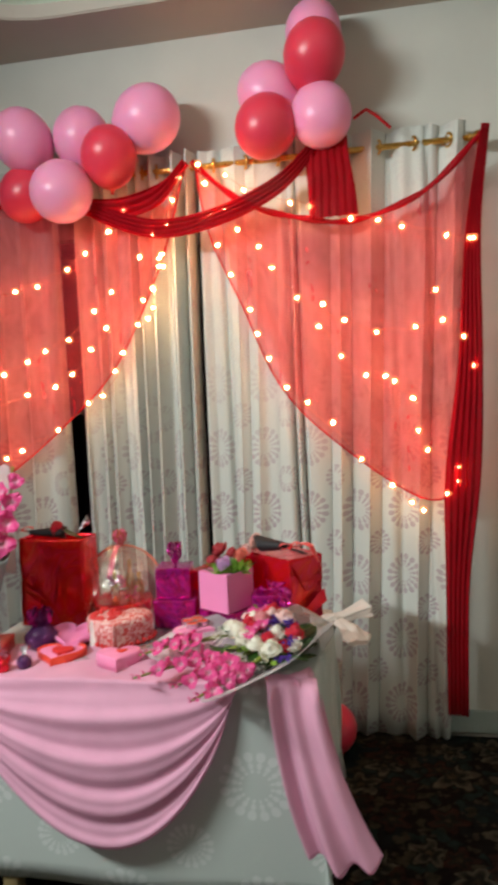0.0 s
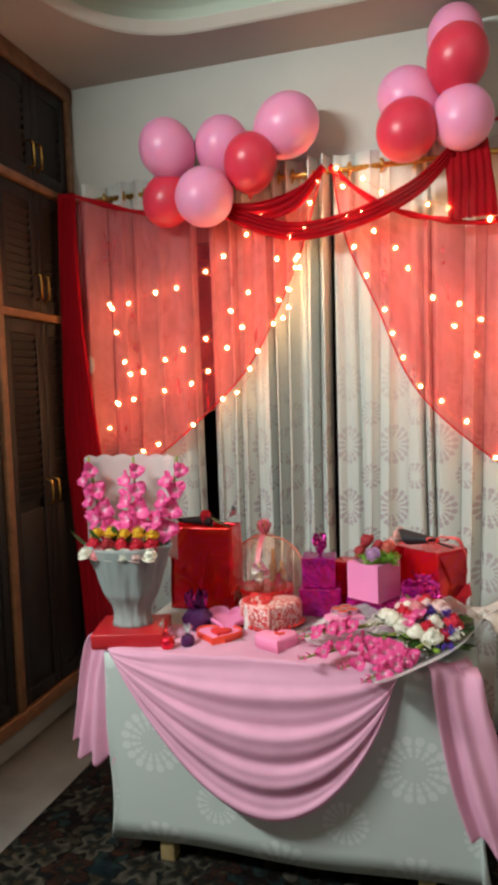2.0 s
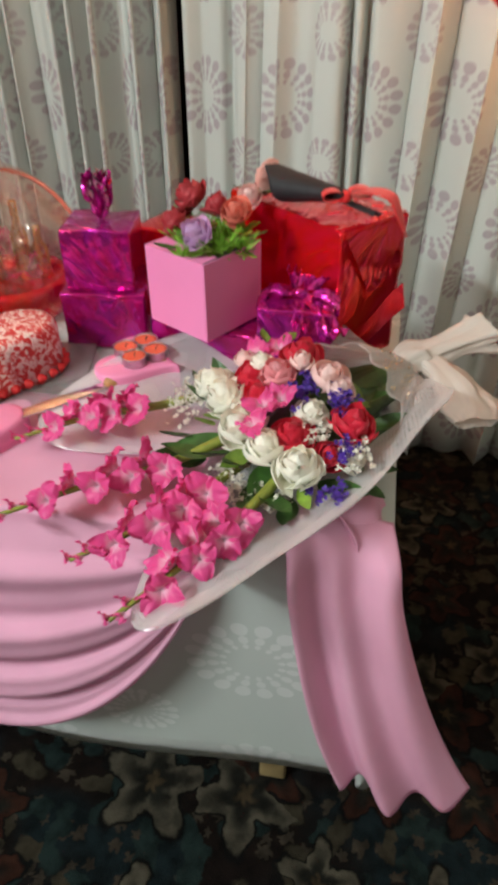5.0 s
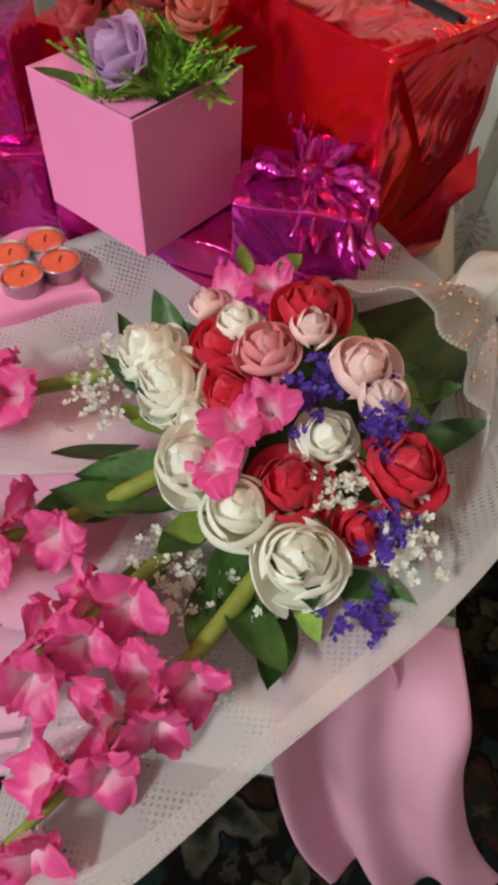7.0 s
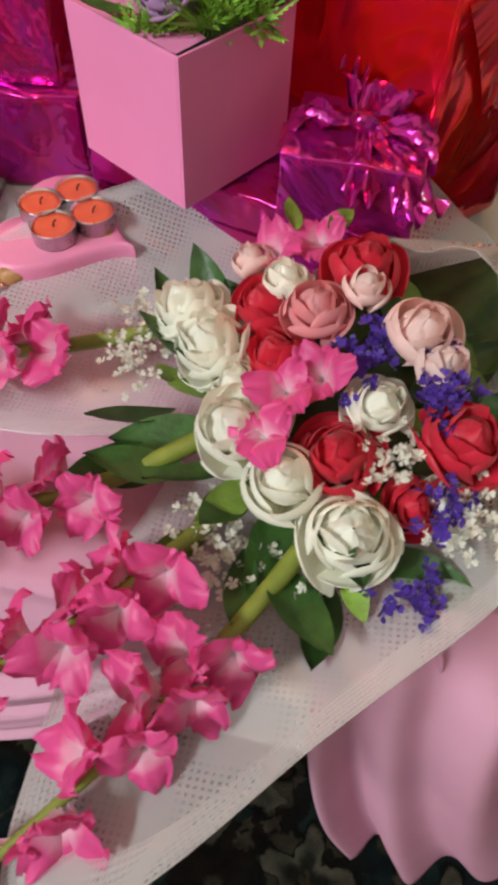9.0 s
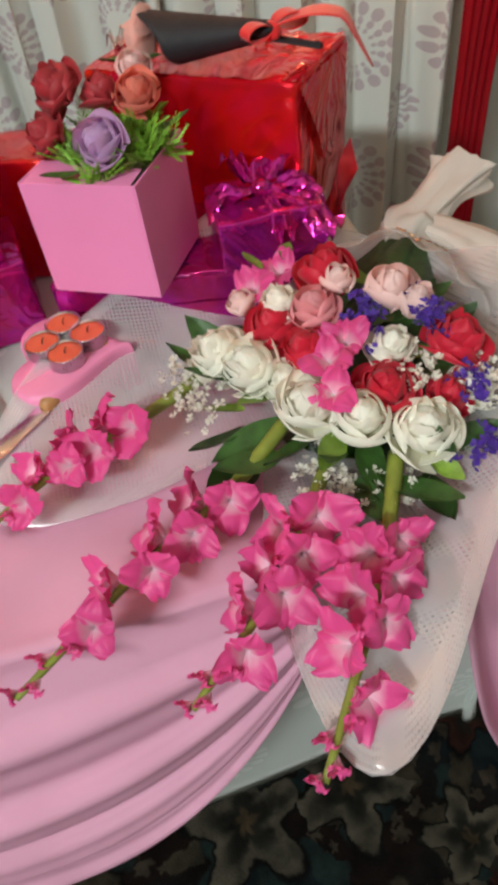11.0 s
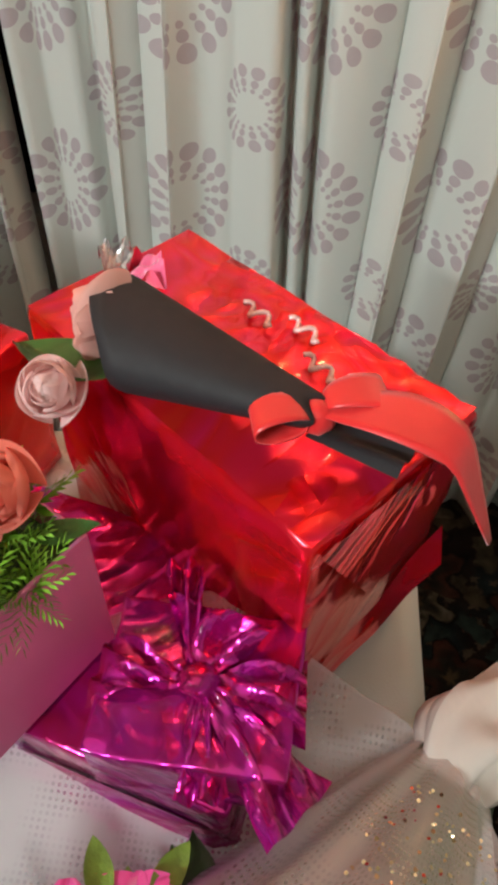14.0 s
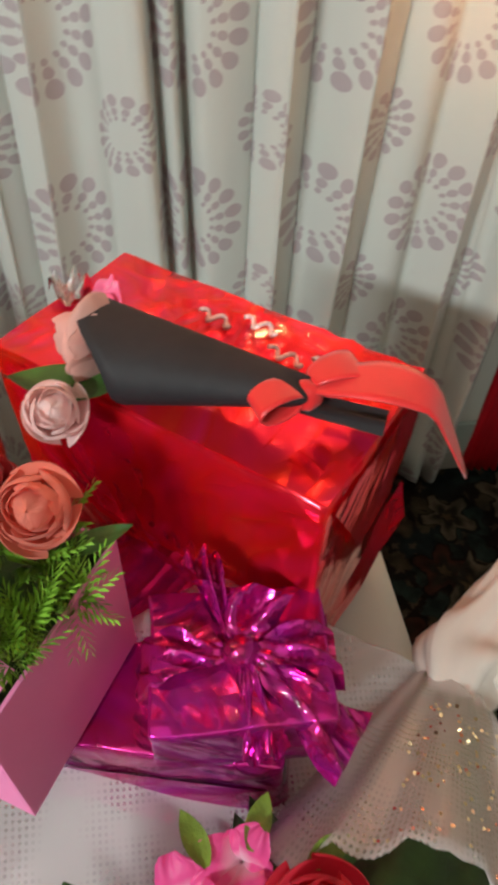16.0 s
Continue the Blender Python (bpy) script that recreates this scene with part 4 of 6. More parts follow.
def floret_mesh(seed, size=0.0275):
    """A gladiolus floret: six ruffled petals that flare from a throat."""
    rnd = random.Random(seed)
    b = bmesh.new()
    for k in range(6):
        a0 = k * math.pi / 3 + rnd.uniform(-0.12, 0.12)
        big = size * (1.12 if k % 2 == 0 else 0.92) * rnd.uniform(0.9, 1.1)
        rip, bend = rnd.uniform(0, 6), rnd.uniform(0.3, 1.1)

        def place(u, v, a0=a0, big=big, rip=rip, bend=bend):
            s = 2 * u - 1
            wid = 0.55 * big * math.sin(math.pi * (0.06 + 0.86 * v)) ** 0.7
            rad = 0.015 * big + 1.0 * big * v ** 1.35
            z = big * (1.15 * v ** 0.7 - 0.7 * bend * v ** 3) + (0.12 * math.sin(4 * s + rip) + 0.07 * math.sin(9 * s + 2 * rip)) * big * v * v - 0.15 * big * s * s * (v < 0.8)
            x, y = rad, s * wid
            return (x * math.cos(a0) - y * math.sin(a0), x * math.sin(a0) + y * math.cos(a0), z)

        grid(10, 9, place, b, lambda u, v: (u, v))
    return mesh_of("floret", b, P_GLAD)


def leaf_mesh(length, width, bend, seed, material):
    def place(u, v):
        s = 2 * u - 1
        w = width * math.sin(math.pi * min(1, 0.04 + 0.96 * v)) ** 0.8 * (1 - 0.25 * v)
        return (length * v, s * w, bend * length * v * v - 0.25 * w * (1 - s * s) + 0.02 * length * math.sin(5 * v + seed + 2 * s))
    return mesh_of("leaf", grid(4, 8, place), material)


def tuft_mesh(material, seed, count, size, spread, petals=5):
    """A loose head of many small blossoms."""
    rnd = random.Random(seed)
    b = bmesh.new()
    for _ in range(count):
        c = Vector((rnd.gauss(0, spread), rnd.gauss(0, spread), rnd.gauss(0, spread * 0.55)))
        n = Vector((rnd.gauss(0, 0.6), rnd.gauss(0, 0.6), 1)).normalized()
        q = n.to_track_quat("Z", "Y")
        for k in range(petals):
            a = 2 * math.pi * k / petals + rnd.random()
            pts = [Vector((0, 0, 0)), Vector((size * math.cos(a - 0.5), size * math.sin(a - 0.5), 0.4 * size)), Vector((1.25 * size * math.cos(a), 1.25 * size * math.sin(a), 0.7 * size)), Vector((size * math.cos(a + 0.5), size * math.sin(a + 0.5), 0.4 * size))]
            b.faces.new([b.verts.new(c + q @ p) for p in pts])
    lay = b.loops.layers.uv.verify()
    for f in b.faces:
        for lp in f.loops:
            lp[lay].uv = (0.5, 0.8)
    return mesh_of("tuft", b, material)


def fern_mesh(seed):
    """A sprig of fine feathery green."""
    rnd = random.Random(seed)
    b = bmesh.new()
    for _ in range(9):
        a, e = rnd.uniform(0, 6.28), rnd.uniform(0.2, 1.0)
        d = Vector((math.cos(a) * math.cos(e), math.sin(a) * math.cos(e), math.sin(e)))
        side = d.cross(Vector((0, 0, 1))).normalized()
        ln = rnd.uniform(0.022, 0.04)
        for k in range(7):
            p = d * ln * (k + 1) / 7
            for s in (-1, 1):
                w = 0.009 * (1 - k / 9)
                q = p + s * side * w + d * 0.006
                b.faces.new([b.verts.new(p - d * 0.002), b.verts.new((p + q) / 2 + Vector((0, 0, 0.002))), b.verts.new(q), b.verts.new((p + q) / 2 - d * 0.002)])
    return mesh_of("fern", b, FERN)


ROSES = {}


def rose(parent, material, r, seed, label, m):
    """A rose as a part, with its outer petals as parts of its own."""
    style = "bud" if "bud" in label or "blush" in label or "greenish" in label else "frilled" if "cream" in label else "open"
    key = (material.name, round(r, 3), seed % 5, style)
    count = {"bud": 9, "frilled": 18}.get(style, 16)
    if key not in ROSES:
        ROSES[key] = (rose_heart(material, r, seed % 5), [rose_petal(material, r, k / (count - 1), 40 * (seed % 5) + k, style) for k in range(count)])
    heart, petals = ROSES[key]
    ob = part("rose", heart, material, parent, label, m=m)
    rnd_ = random.Random(seed)
    for k, me in enumerate(petals):
        part("petal", me, material, ob, m=pose(0, 0, 0, rnd_.uniform(-7, 7), rnd_.uniform(-7, 7), k * 137.5 + rnd_.uniform(-14, 14)))
    return ob


FLORETS = [floret_mesh(s) for s in (1, 2, 3)]
BUDS = floret_mesh(5, 0.013)
LEAVES = [leaf_mesh(0.085, 0.02, 0.15, s, LEAF) for s in (0, 2)] + [leaf_mesh(0.05, 0.014, -0.1, 4, LEAF_LIGHT)]
FERNS = [fern_mesh(s) for s in (1, 2)]


def facing(x, y, z, nx, ny, nz=1.0, spin=0.0, scale=1.0):
    q = Vector((nx, ny, nz)).to_track_quat("Z", "Y").to_matrix().to_4x4()
    return Matrix.Translation((x, y, z)) @ q @ pose(0, 0, 0, 0, 0, spin) @ Matrix.Scale(scale, 4)


# ---- gifts on the table ----
TOP = TZ + 0.005
CELLO_RED = mat("tinted_cellophane", (0.85, 0.25, 0.18), 0.10, var=0.1, scale=20, bump=0.0, alpha=0.75, coat=1.0)
RED_RIBBON = mat("red_satin_ribbon", (0.72, 0.022, 0.025), 0.35, var=0.08, scale=30, bump=0.05, sheen=0.2)
PINK_RIBBON = mat("pink_satin_ribbon", (0.85, 0.16, 0.32), 0.35, var=0.08, scale=30, bump=0.05, sheen=0.5)
BLACK_PAPER = mat("black_wrapping_paper", (0.016, 0.015, 0.018), 0.72, var=0.2, scale=12, bump=0.12, fine=90)
SILVER = mat("silver_foil", (0.75, 0.75, 0.78), 0.2, 1.0, var=0.15, scale=30, bump=0.3)
ICING_RED = mat("red_piped_icing", (0.66, 0.03, 0.03), 0.5, var=0.12, scale=40, bump=0.2)
ICING_WHITE = mat("white_icing", (0.82, 0.79, 0.77), 0.5, var=0.05, scale=40, bump=0.1)


def mottled_icing():
    """Red icing under fine squiggles of white piping."""
    m, n, l, p = nodes_of("mottled_icing")
    co = n.new("ShaderNodeTexCoord")
    nz = n.new("ShaderNodeTexNoise")
    nz.inputs["Scale"].default_value, nz.inputs["Detail"].default_value, nz.inputs["Distortion"].default_value = 95, 1, 1.2
    l.new(co.outputs["Object"], nz.inputs["Vector"])
    ramp = n.new("ShaderNodeValToRGB")
    ramp.color_ramp.elements[0].position, ramp.color_ramp.elements[0].color = 0.47, (0.62, 0.035, 0.035, 1)
    ramp.color_ramp.elements[1].position, ramp.color_ramp.elements[1].color = 0.54, (0.84, 0.66, 0.62, 1)
    l.new(nz.outputs["Fac"], ramp.inputs[0])
    l.new(ramp.outputs[0], p.inputs["Base Color"])
    b = n.new("ShaderNodeBump")
    b.inputs["Strength"].default_value, b.inputs["Distance"].default_value = 0.7, 0.004
    l.new(nz.outputs["Fac"], b.inputs["Height"])
    l.new(b.outputs[0], p.inputs["Normal"])
    p.inputs["Roughness"].default_value = 0.5
    return m


def clear_film(name, tint, gloss):
    """Thin clear film: it lets the things behind it through and glints along its creases."""
    m, n, l, p = nodes_of(name)
    out = n["Material Output"]
    n.remove(p)
    t, g, mx = n.new("ShaderNodeBsdfTransparent"), n.new("ShaderNodeBsdfGlossy"), n.new("ShaderNodeMixShader")
    t.inputs["Color"].default_value = (*tint, 1)
    g.inputs["Color"].default_value, g.inputs["Roughness"].default_value = (1, 0.93, 0.86, 1), 0.1
    co = n.new("ShaderNodeTexCoord")
    w = n.new("ShaderNodeTexNoise")
    w.inputs["Scale"].default_value, w.inputs["Detail"].default_value, w.inputs["Distortion"].default_value = 16, 3, 1.5
    l.new(co.outputs["Object"], w.inputs["Vector"])
    b = n.new("ShaderNodeBump")
    b.inputs["Strength"].default_value, b.inputs["Distance"].default_value = 0.9, 0.02
    l.new(w.outputs["Fac"], b.inputs["Height"])
    l.new(b.outputs[0], g.inputs["Normal"])
    mx.inputs[0].default_value = gloss
    l.new(t.outputs[0], mx.inputs[1])
    l.new(g.outputs[0], mx.inputs[2])
    l.new(mx.outputs[0], out.inputs["Surface"])
    return m


ICING_MOTTLED = mottled_icing()
CELLO = clear_film("clear_cellophane", (1.0, 0.90, 0.86), 0.20)
GLASSY = mat("clear_plate", (0.85, 0.87, 0.88), 0.06, var=0.02, bump=0.0, trans=0.85)
WAX = mat("orange_red_wax", (0.78, 0.13, 0.06), 0.45, var=0.08, scale=60, bump=0.08, sub=0.3)
ALU = mat("aluminium_cup", (0.72, 0.70, 0.70), 0.3, 1.0, var=0.1, scale=80)
PINK_WAX = mat("pink_coated_card", (0.84, 0.27, 0.47), 0.42, var=0.05, scale=14, bump=0.06)
KNIFE_WOOD = mat("light_wood_handle", (0.46, 0.22, 0.08), 0.45, var=0.25, scale=40, bump=0.2)
STEEL = mat("steel_blade", (0.65, 0.66, 0.68), 0.22, 1.0, var=0.1, scale=20)
NAVY_FOIL = foil("violet_blue_foil", (0.085, 0.012, 0.11), 0.15, 0.5, 25, 0.12)
PINK_PEARL = mat("pearly_pink_ribbon", (0.86, 0.60, 0.58), 0.25, 0.2, var=0.1, scale=60, bump=0.05)
# lighter red foil: light on the box top and end fold is painted in
RED_FOIL_LIT = foil("red_foil_lit", (0.94, 0.022, 0.055), 0.14, 0.20, 12, 0.012, 0.6)


def crumpled_box(sx, sy, sz, amp, seed, n=10, taper=0.0):
    """A wrapped box: flat faces with slight dents, and soft uneven edges."""
    b = bmesh.new()
    bmesh.ops.create_cube(b, size=1)
    bmesh.ops.bevel(b, geom=b.edges[:], offset=0.02, segments=2, affect="EDGES", profile=0.5)
    bmesh.ops.subdivide_edges(b, edges=[e for e in b.edges if e.calc_length() > 0.3], cuts=n, use_grid_fill=True)
    for v in b.verts:
        k = 1 - taper * (0.5 - v.co.z)
        p = Vector((v.co.x * sx * k, v.co.y * sy * k, (v.co.z + 0.5) * sz))
        d = noise.noise_vector(p * 22 + Vector((seed, 0, 0))) * amp + noise.noise_vector(p * 60 + Vector((0, seed, 0))) * amp * 0.4
        if v.co.z > -0.45:
            p += d
        v.co = p
    return b


def foil_fan(length, width, pleats, seed, lift=0.3):
    """A pleated flare of film from a knot."""
    def fn(u, v):
        a = (u - 0.5)
        w = width * (0.12 + 0.88 * v)
        return (length * v, a * w, lift * length * v * v + 0.10 * width * math.sin(2 * math.pi * pleats * u + seed) * (0.25 + 0.75 * v) + 0.012 * math.sin(9 * v + 13 * u + seed) * v)
    return grid(pleats * 6, 10, fn)


# flat purple gift under the pink box and the red box
low = empty("purple_gift", pose(-0.432, 2.186, TOP, 0, 0, -15), "flat purple foil gift under the other boxes", "gift box", "foil gifts")
part("box", crumpled_box(0.275, 0.172, 0.090, 0.003, 3), PURPLE_FOIL, low)


def skirt(u, v):
    a = 2 * math.pi * u
    c, s = math.cos(a), math.sin(a)
    k = 1 / max(abs(c) / 0.140, abs(s) / 0.088)
    k = k * (1 + (0.10 + 0.05 * math.sin(5 * a)) * v)
    return (c * k, s * k, 0.05 * (1 - v) ** 2 + 0.004 + 0.004 * math.sin(11 * a) * v)


part("foil_skirt", grid(72, 6, skirt, wrap=True), PURPLE_FOIL, low, "loose purple foil edge")

part("red_strip", grid(3, 12, lambda u, v: (-0.150 + 0.120 * v, -0.088 - 0.020 * v + (u - 0.5) * 0.018 * (1 - 0.6 * v), 0.012 + 0.012 * math.sin(2.5 * v))), RED_CARD, low, "narrow red strip at the foil's edge")

# red foil gift box
gift = empty("red_gift_box", pose(-0.342, 2.298, TOP, 0, 0, -40.8), "large red foil gift box with creased folded ends", "gift box", "foil gifts")
part("box", crumpled_box(0.268, 0.147, 0.238, 0.0026, 7, 14, 0.03), RED_FOIL, gift)
part("top_sheet", grid(24, 14, lambda u, v: ((u - 0.5) * 0.264, (v - 0.5) * 0.143, 0.2392 + 0.0022 * math.sin(60 * u + 4 * v) * math.exp(-((u - 0.85) / 0.16) ** 2) + 0.0008 * math.sin(19 * u + 7 * v))), RED_FOIL_LIT, gift, "shiny creased red foil top")
for k in range(4):
    part("curled_strip", tube([(-0.03 + 0.032 * k + 0.0018 * j, 0.034 + 0.012 * math.sin(k * 2) + 0.005 * math.sin(j * 0.75), 0.244 + 0.002 * math.cos(j * 0.75)) for j in range(17)], 0.0018, 6), PINK_PEARL, gift, "curled silver ribbon")
part("sticker_bow", foil_fan(0.030, 0.034, 3, 1, 0.03), SILVER, gift, "silver and pink foil bow", m=pose(-0.112, -0.016, 0.246, 0, 0, 130))
part("sticker_bow", foil_fan(0.03, 0.026, 3, 2, 0.1), PINK_RIBBON, gift, "pink foil bow", m=pose(-0.108, -0.010, 0.245, 0, 0, 60))

part("folded_flap", grid(14, 6, lambda u, v: (0.1325 + 0.003 * u + 0.010 * v * u + 0.001 * math.sin(14 * u), -0.070 + 0.146 * u, 0.040 * (1 - v) + 0.002 + 0.078 * u + 0.002 * math.sin(9 * u) * (1 - v))), RED_FOIL, gift, "loose folded foil flap at the end")
part("folded_end", grid(14, 10, lambda u, v: (0.1365 + 0.004 * math.sin(math.pi * v), (u - 0.5) * 0.138 * (1 - 0.86 * v), 0.232 - 0.105 * v + 0.0015 * math.sin(30 * u))), RED_FOIL_LIT, gift, "creased triangular foil fold")

# single rose in a black paper cone, lying on the red box
ROSE_CONE = empty("wrapped_rose", pose(-0.402, 2.272, 0.986, 0, 0, -26), "single peach rose in black paper with a red ribbon", "flower", "single wrapped roses")


def cone_sheet(length, r1, r2, flat):
    def fn(u, v):
        a = 2 * math.pi * u
        r = r1 + (r2 - r1) * v
        x = length * v - (0.022 * (1 - v) * math.cos(a - 1.0)) + 0.004 * math.sin(3 * a)
        return (x, r * math.cos(a), flat * r * math.sin(a) + flat * r1)
    return grid(28, 14, fn, wrap=True)


thick(part("paper_cone", cone_sheet(0.122, 0.036, 0.011, 0.72), BLACK_PAPER, ROSE_CONE, "matt black paper cone"), 0.001)
part("paper_tail", grid(8, 10, lambda u, v: (0.122 + 0.050 * v, (u - 0.5) * (0.020 + 0.006 * v) + 0.014 * v, 0.018 - 0.014 * v + 0.006 * math.sin(6 * u) * v)), BLACK_PAPER, ROSE_CONE, "flared black paper tail")
rose(ROSE_CONE, P_PEACH, 0.030, 21, "peach rose bloom", Matrix.Translation((-0.004, 0.002, 0.028)) @ pose(0, 0, 0, 0, -90, 0))
part("leaf", leaf_mesh(0.07, 0.022, 0.05, 1, LEAF), LEAF, ROSE_CONE, "dark green leaf", m=pose(0.01, -0.02, 0.016, 10, 0, 195))


def bow_loop(length, width):
    def fn(u, v):
        a = math.pi * 2 * v
        w = width * (0.35 + 0.65 * math.sin(a / 2) ** 0.8)
        return (length * 0.5 * (1 - math.cos(a)), (u - 0.5) * w, 0.0075 * math.sin(a) + 0.004)
    return grid(6, 22, fn)


thick(part("ribbon_loop", bow_loop(0.030, 0.026), RED_RIBBON, ROSE_CONE, "red satin loop", m=pose(0.120, -0.004, 0.024, 0, 0, -140)), 0.001)
thick(part("ribbon_loop", bow_loop(0.034, 0.028), RED_RIBBON, ROSE_CONE, "red satin loop", m=pose(0.124, 0.006, 0.026, 0, 0, 40)), 0.001)
part("ribbon_knot", lathe([(0.003, -0.011), (0.009, -0.006), (0.010, 0.0), (0.009, 0.006), (0.003, 0.011)], 10, wobble=0.08), RED_RIBBON, ROSE_CONE, m=pose(0.122, 0, 0.024, 0, 90, 0))
thick(part("ribbon_tail", grid(6, 16, lambda u, v: (0.122 + 0.104 * v, (u - 0.5) * 0.036 * math.sin(math.pi * (0.12 + 0.84 * v)) + 0.004 + 0.008 * math.sin(3 * v), 0.028 + 0.010 * math.sin(3.6 * v) - 0.040 * max(0, v - 0.72) / 0.28)), RED_RIBBON, ROSE_CONE, "long red satin tail"), 0.001)

# small purple gift with a gathered knot
pg = empty("purple_gift", pose(-0.343, 2.122, TOP + 0.0905, 0, 0, -3), "small shiny purple foil gift tied with a knot", "gift box", "foil gifts")
part("box", crumpled_box(0.112, 0.092, 0.058, 0.0028, 12, 8), PURPLE_FOIL, pg)
for k, (ang, ln, w, lf, up) in enumerate(((80, 0.042, 0.070, 0.05, -10), (108, 0.072, 0.024, 0.0, -8), (176, 0.060, 0.044, -0.30, -4), (4, 0.060, 0.050, -0.3, -4), (322, 0.082, 0.050, -0.45, 0), (282, 0.054, 0.030, -0.55, 0))):
    part("foil_flare", foil_fan(ln, w, 2, k, lf), PURPLE_FOIL, pg, "pleated purple foil flare", m=pose(0, -0.004, 0.066, 0, up, ang))
part("knot", lathe([(0.004, -0.004), (0.010, 0.002), (0.011, 0.008), (0.006, 0.014)], 10, wobble=0.15), PURPLE_FOIL, pg, m=pose(0, -0.004, 0.062))

# pink card box with foam roses
cube = empty("rose_box", pose(-0.4945, 2.148, TOP + 0.0925, 0, 0, -31), "pink card box filled with foam roses and greenery", "flower box")
S, H, W = 0.062, 0.122, 0.0025
for sx, sy in ((1, 0), (-1, 0), (0, 1), (0, -1)):
    part("side_panel", box(W if sx else 2 * S - 2 * W, 2 * S if sx else W, H, 0.0004, (sx * (S - W / 2), sy * (S - W / 2), 0), 1), PINK_CARD, cube, "smooth pink card", smooth=False)
part("foam", box(2 * S - 0.008, 2 * S - 0.008, 0.10, 0.002, (0, 0, 0.005)), LEAF, cube, "dark green foam")
part("lid_flap", grid(6, 6, lambda u, v: ((u - 0.5) * 0.115 - 0.002, -S + 0.004 + 0.05 * v * (1 - 0.4 * u), H - 0.001 + 0.001 * v)), PINK_CARD, cube, "folded pink card rim")
for x, y, z, m_, r, nx, ny in ((0.022, -0.046, 0.160, P_LILAC, 0.030, -0.1, -0.9), (0.040, 0.026, 0.180, P_ORANGE, 0.026, 0.3, -0.7), (-0.046, 0.012, 0.188, P_DUSK, 0.032, -0.5, -0.5), (-0.052, -0.022, 0.158, P_DUSK, 0.028, -0.6, -0.6), (0.010, 0.092, 0.182, P_ROSY, 0.022, 0.4, -0.5), (-0.004, 0.04, 0.182, P_DUSK, 0.026, 0, 0.1)):
    n_ = Vector((nx, ny, 0.8)).normalized()
    c_ = Vector((x, y, z)) - n_ * 0.028
    rose(cube, m_, r, int(1000 * (x + 1)), m_.name.replace("_petal", "").replace("_", " ") + " foam rose", facing(*c_, *n_, spin=80 * x * 100))
for k in range(20):
    a = k * 2.4
    rr = 0.03 + 0.022 * (k % 3) / 2
    part("fern", FERNS[k % 2], FERN, cube, m=pose(rr * math.cos(a) + 0.012, rr * math.sin(a), 0.116 + 0.012 * (k % 2), 15 * math.sin(a), 15 * math.cos(a), 50 * k) @ Matrix.Scale(1.02, 4))
for ang, x, y in ((-120, 0.0, -0.045), (35, 0.040, 0.04)):
    part("leaf", LEAVES[0], LEAF, cube, m=pose(x, y, 0.128, 0, -8, ang) @ Matrix.Scale(0.5, 4))

# tall purple gift in two tiers with a gathered top
tg = empty("purple_gift", pose(-0.690, 2.245, TOP, 0, 0, 6), "tall purple foil gift in two tiers with a gathered top", "gift box", "foil gifts")
part("lower_box", crumpled_box(0.145, 0.13, 0.10, 0.003, 21, 8), PURPLE_FOIL, tg)
part("upper_box", crumpled_box(0.115, 0.10, 0.105, 0.003, 25, 8), PURPLE_FOIL, tg, m=pose(-0.004, 0, 0.10))
for k in range(6):
    part("foil_flare", foil_fan(0.058, 0.05, 4, k, 0.7), PURPLE_FOIL if k % 3 else SILVER, tg, "pleated foil flare", m=pose(0, 0, 0.205, 0, -52, 60 * k))

# red foil gift behind, and the red gift bag
rg = empty("red_gift_box", pose(-0.600, 2.37, TOP, 0, 0, -20), "small red foil gift behind the pink box", "gift box", "foil gifts")
part("box", crumpled_box(0.12, 0.10, 0.16, 0.003, 33, 8), RED_FOIL, rg)
bag = empty("gift_bag", pose(-1.122, 2.262, TOP, 0, 0, -3), "tall glossy red gift bag standing open", "gift bag")


def bag_side(u, v):
    a = 4 * u
    k = int(a) % 4
    f = a - int(a)
    hx, hy = 0.122, 0.062 - 0.012 * v
    c = ((-hx, -hy), (hx, -hy), (hx, hy), (-hx, hy), (-hx, -hy))
    x, y = c[k][0] + (c[k + 1][0] - c[k][0]) * f, c[k][1] + (c[k + 1][1] - c[k][1]) * f
    p = Vector((x, y, 0.305 * v))
    d = noise.noise_vector(p * 16) * 0.006 * math.sin(math.pi * min(1, v * 1.1))
    return p + d


thick(part("bag_body", grid(64, 24, bag_side, wrap=True), RED_FOIL, bag), 0.0015)
part("bag_base", box(0.236, 0.116, 0.004, 0.001), RED_FOIL, bag)
part("filler", box(0.215, 0.09, 0.25, 0.01, (0, 0, 0.005)), RED_CARD, bag, "red boxed gift inside")
rb2 = empty("wrapped_rose", pose(-1.21, 2.235, 1.052, 0, 0, 8), "single red rose in black paper resting on the gift bag", "flower", "single wrapped roses")
thick(part("paper_cone", cone_sheet(0.12, 0.012, 0.030, 0.7), BLACK_PAPER, rb2, "matt black paper cone"), 0.001)
rose(rb2, P_RED, 0.03, 5, "red rose bloom", pose(0.085, 0, 0.02, 20, 70, 0))
part("leaf", LEAVES[0], LEAF, rb2, m=pose(0.12, 0, 0.02, 0, 30, -20))
part("ribbon_loop", bow_loop(0.04, 0.03), RED_RIBBON, rb2, "red satin loop", m=pose(0.01, 0, 0.02, 0, 0, 180))
part("foil_bow", foil_fan(0.05, 0.04, 4, 2, 0.5), SILVER, rb2, "silver foil bow", m=pose(0.165, 0, 0.012, 0, -15, 30))

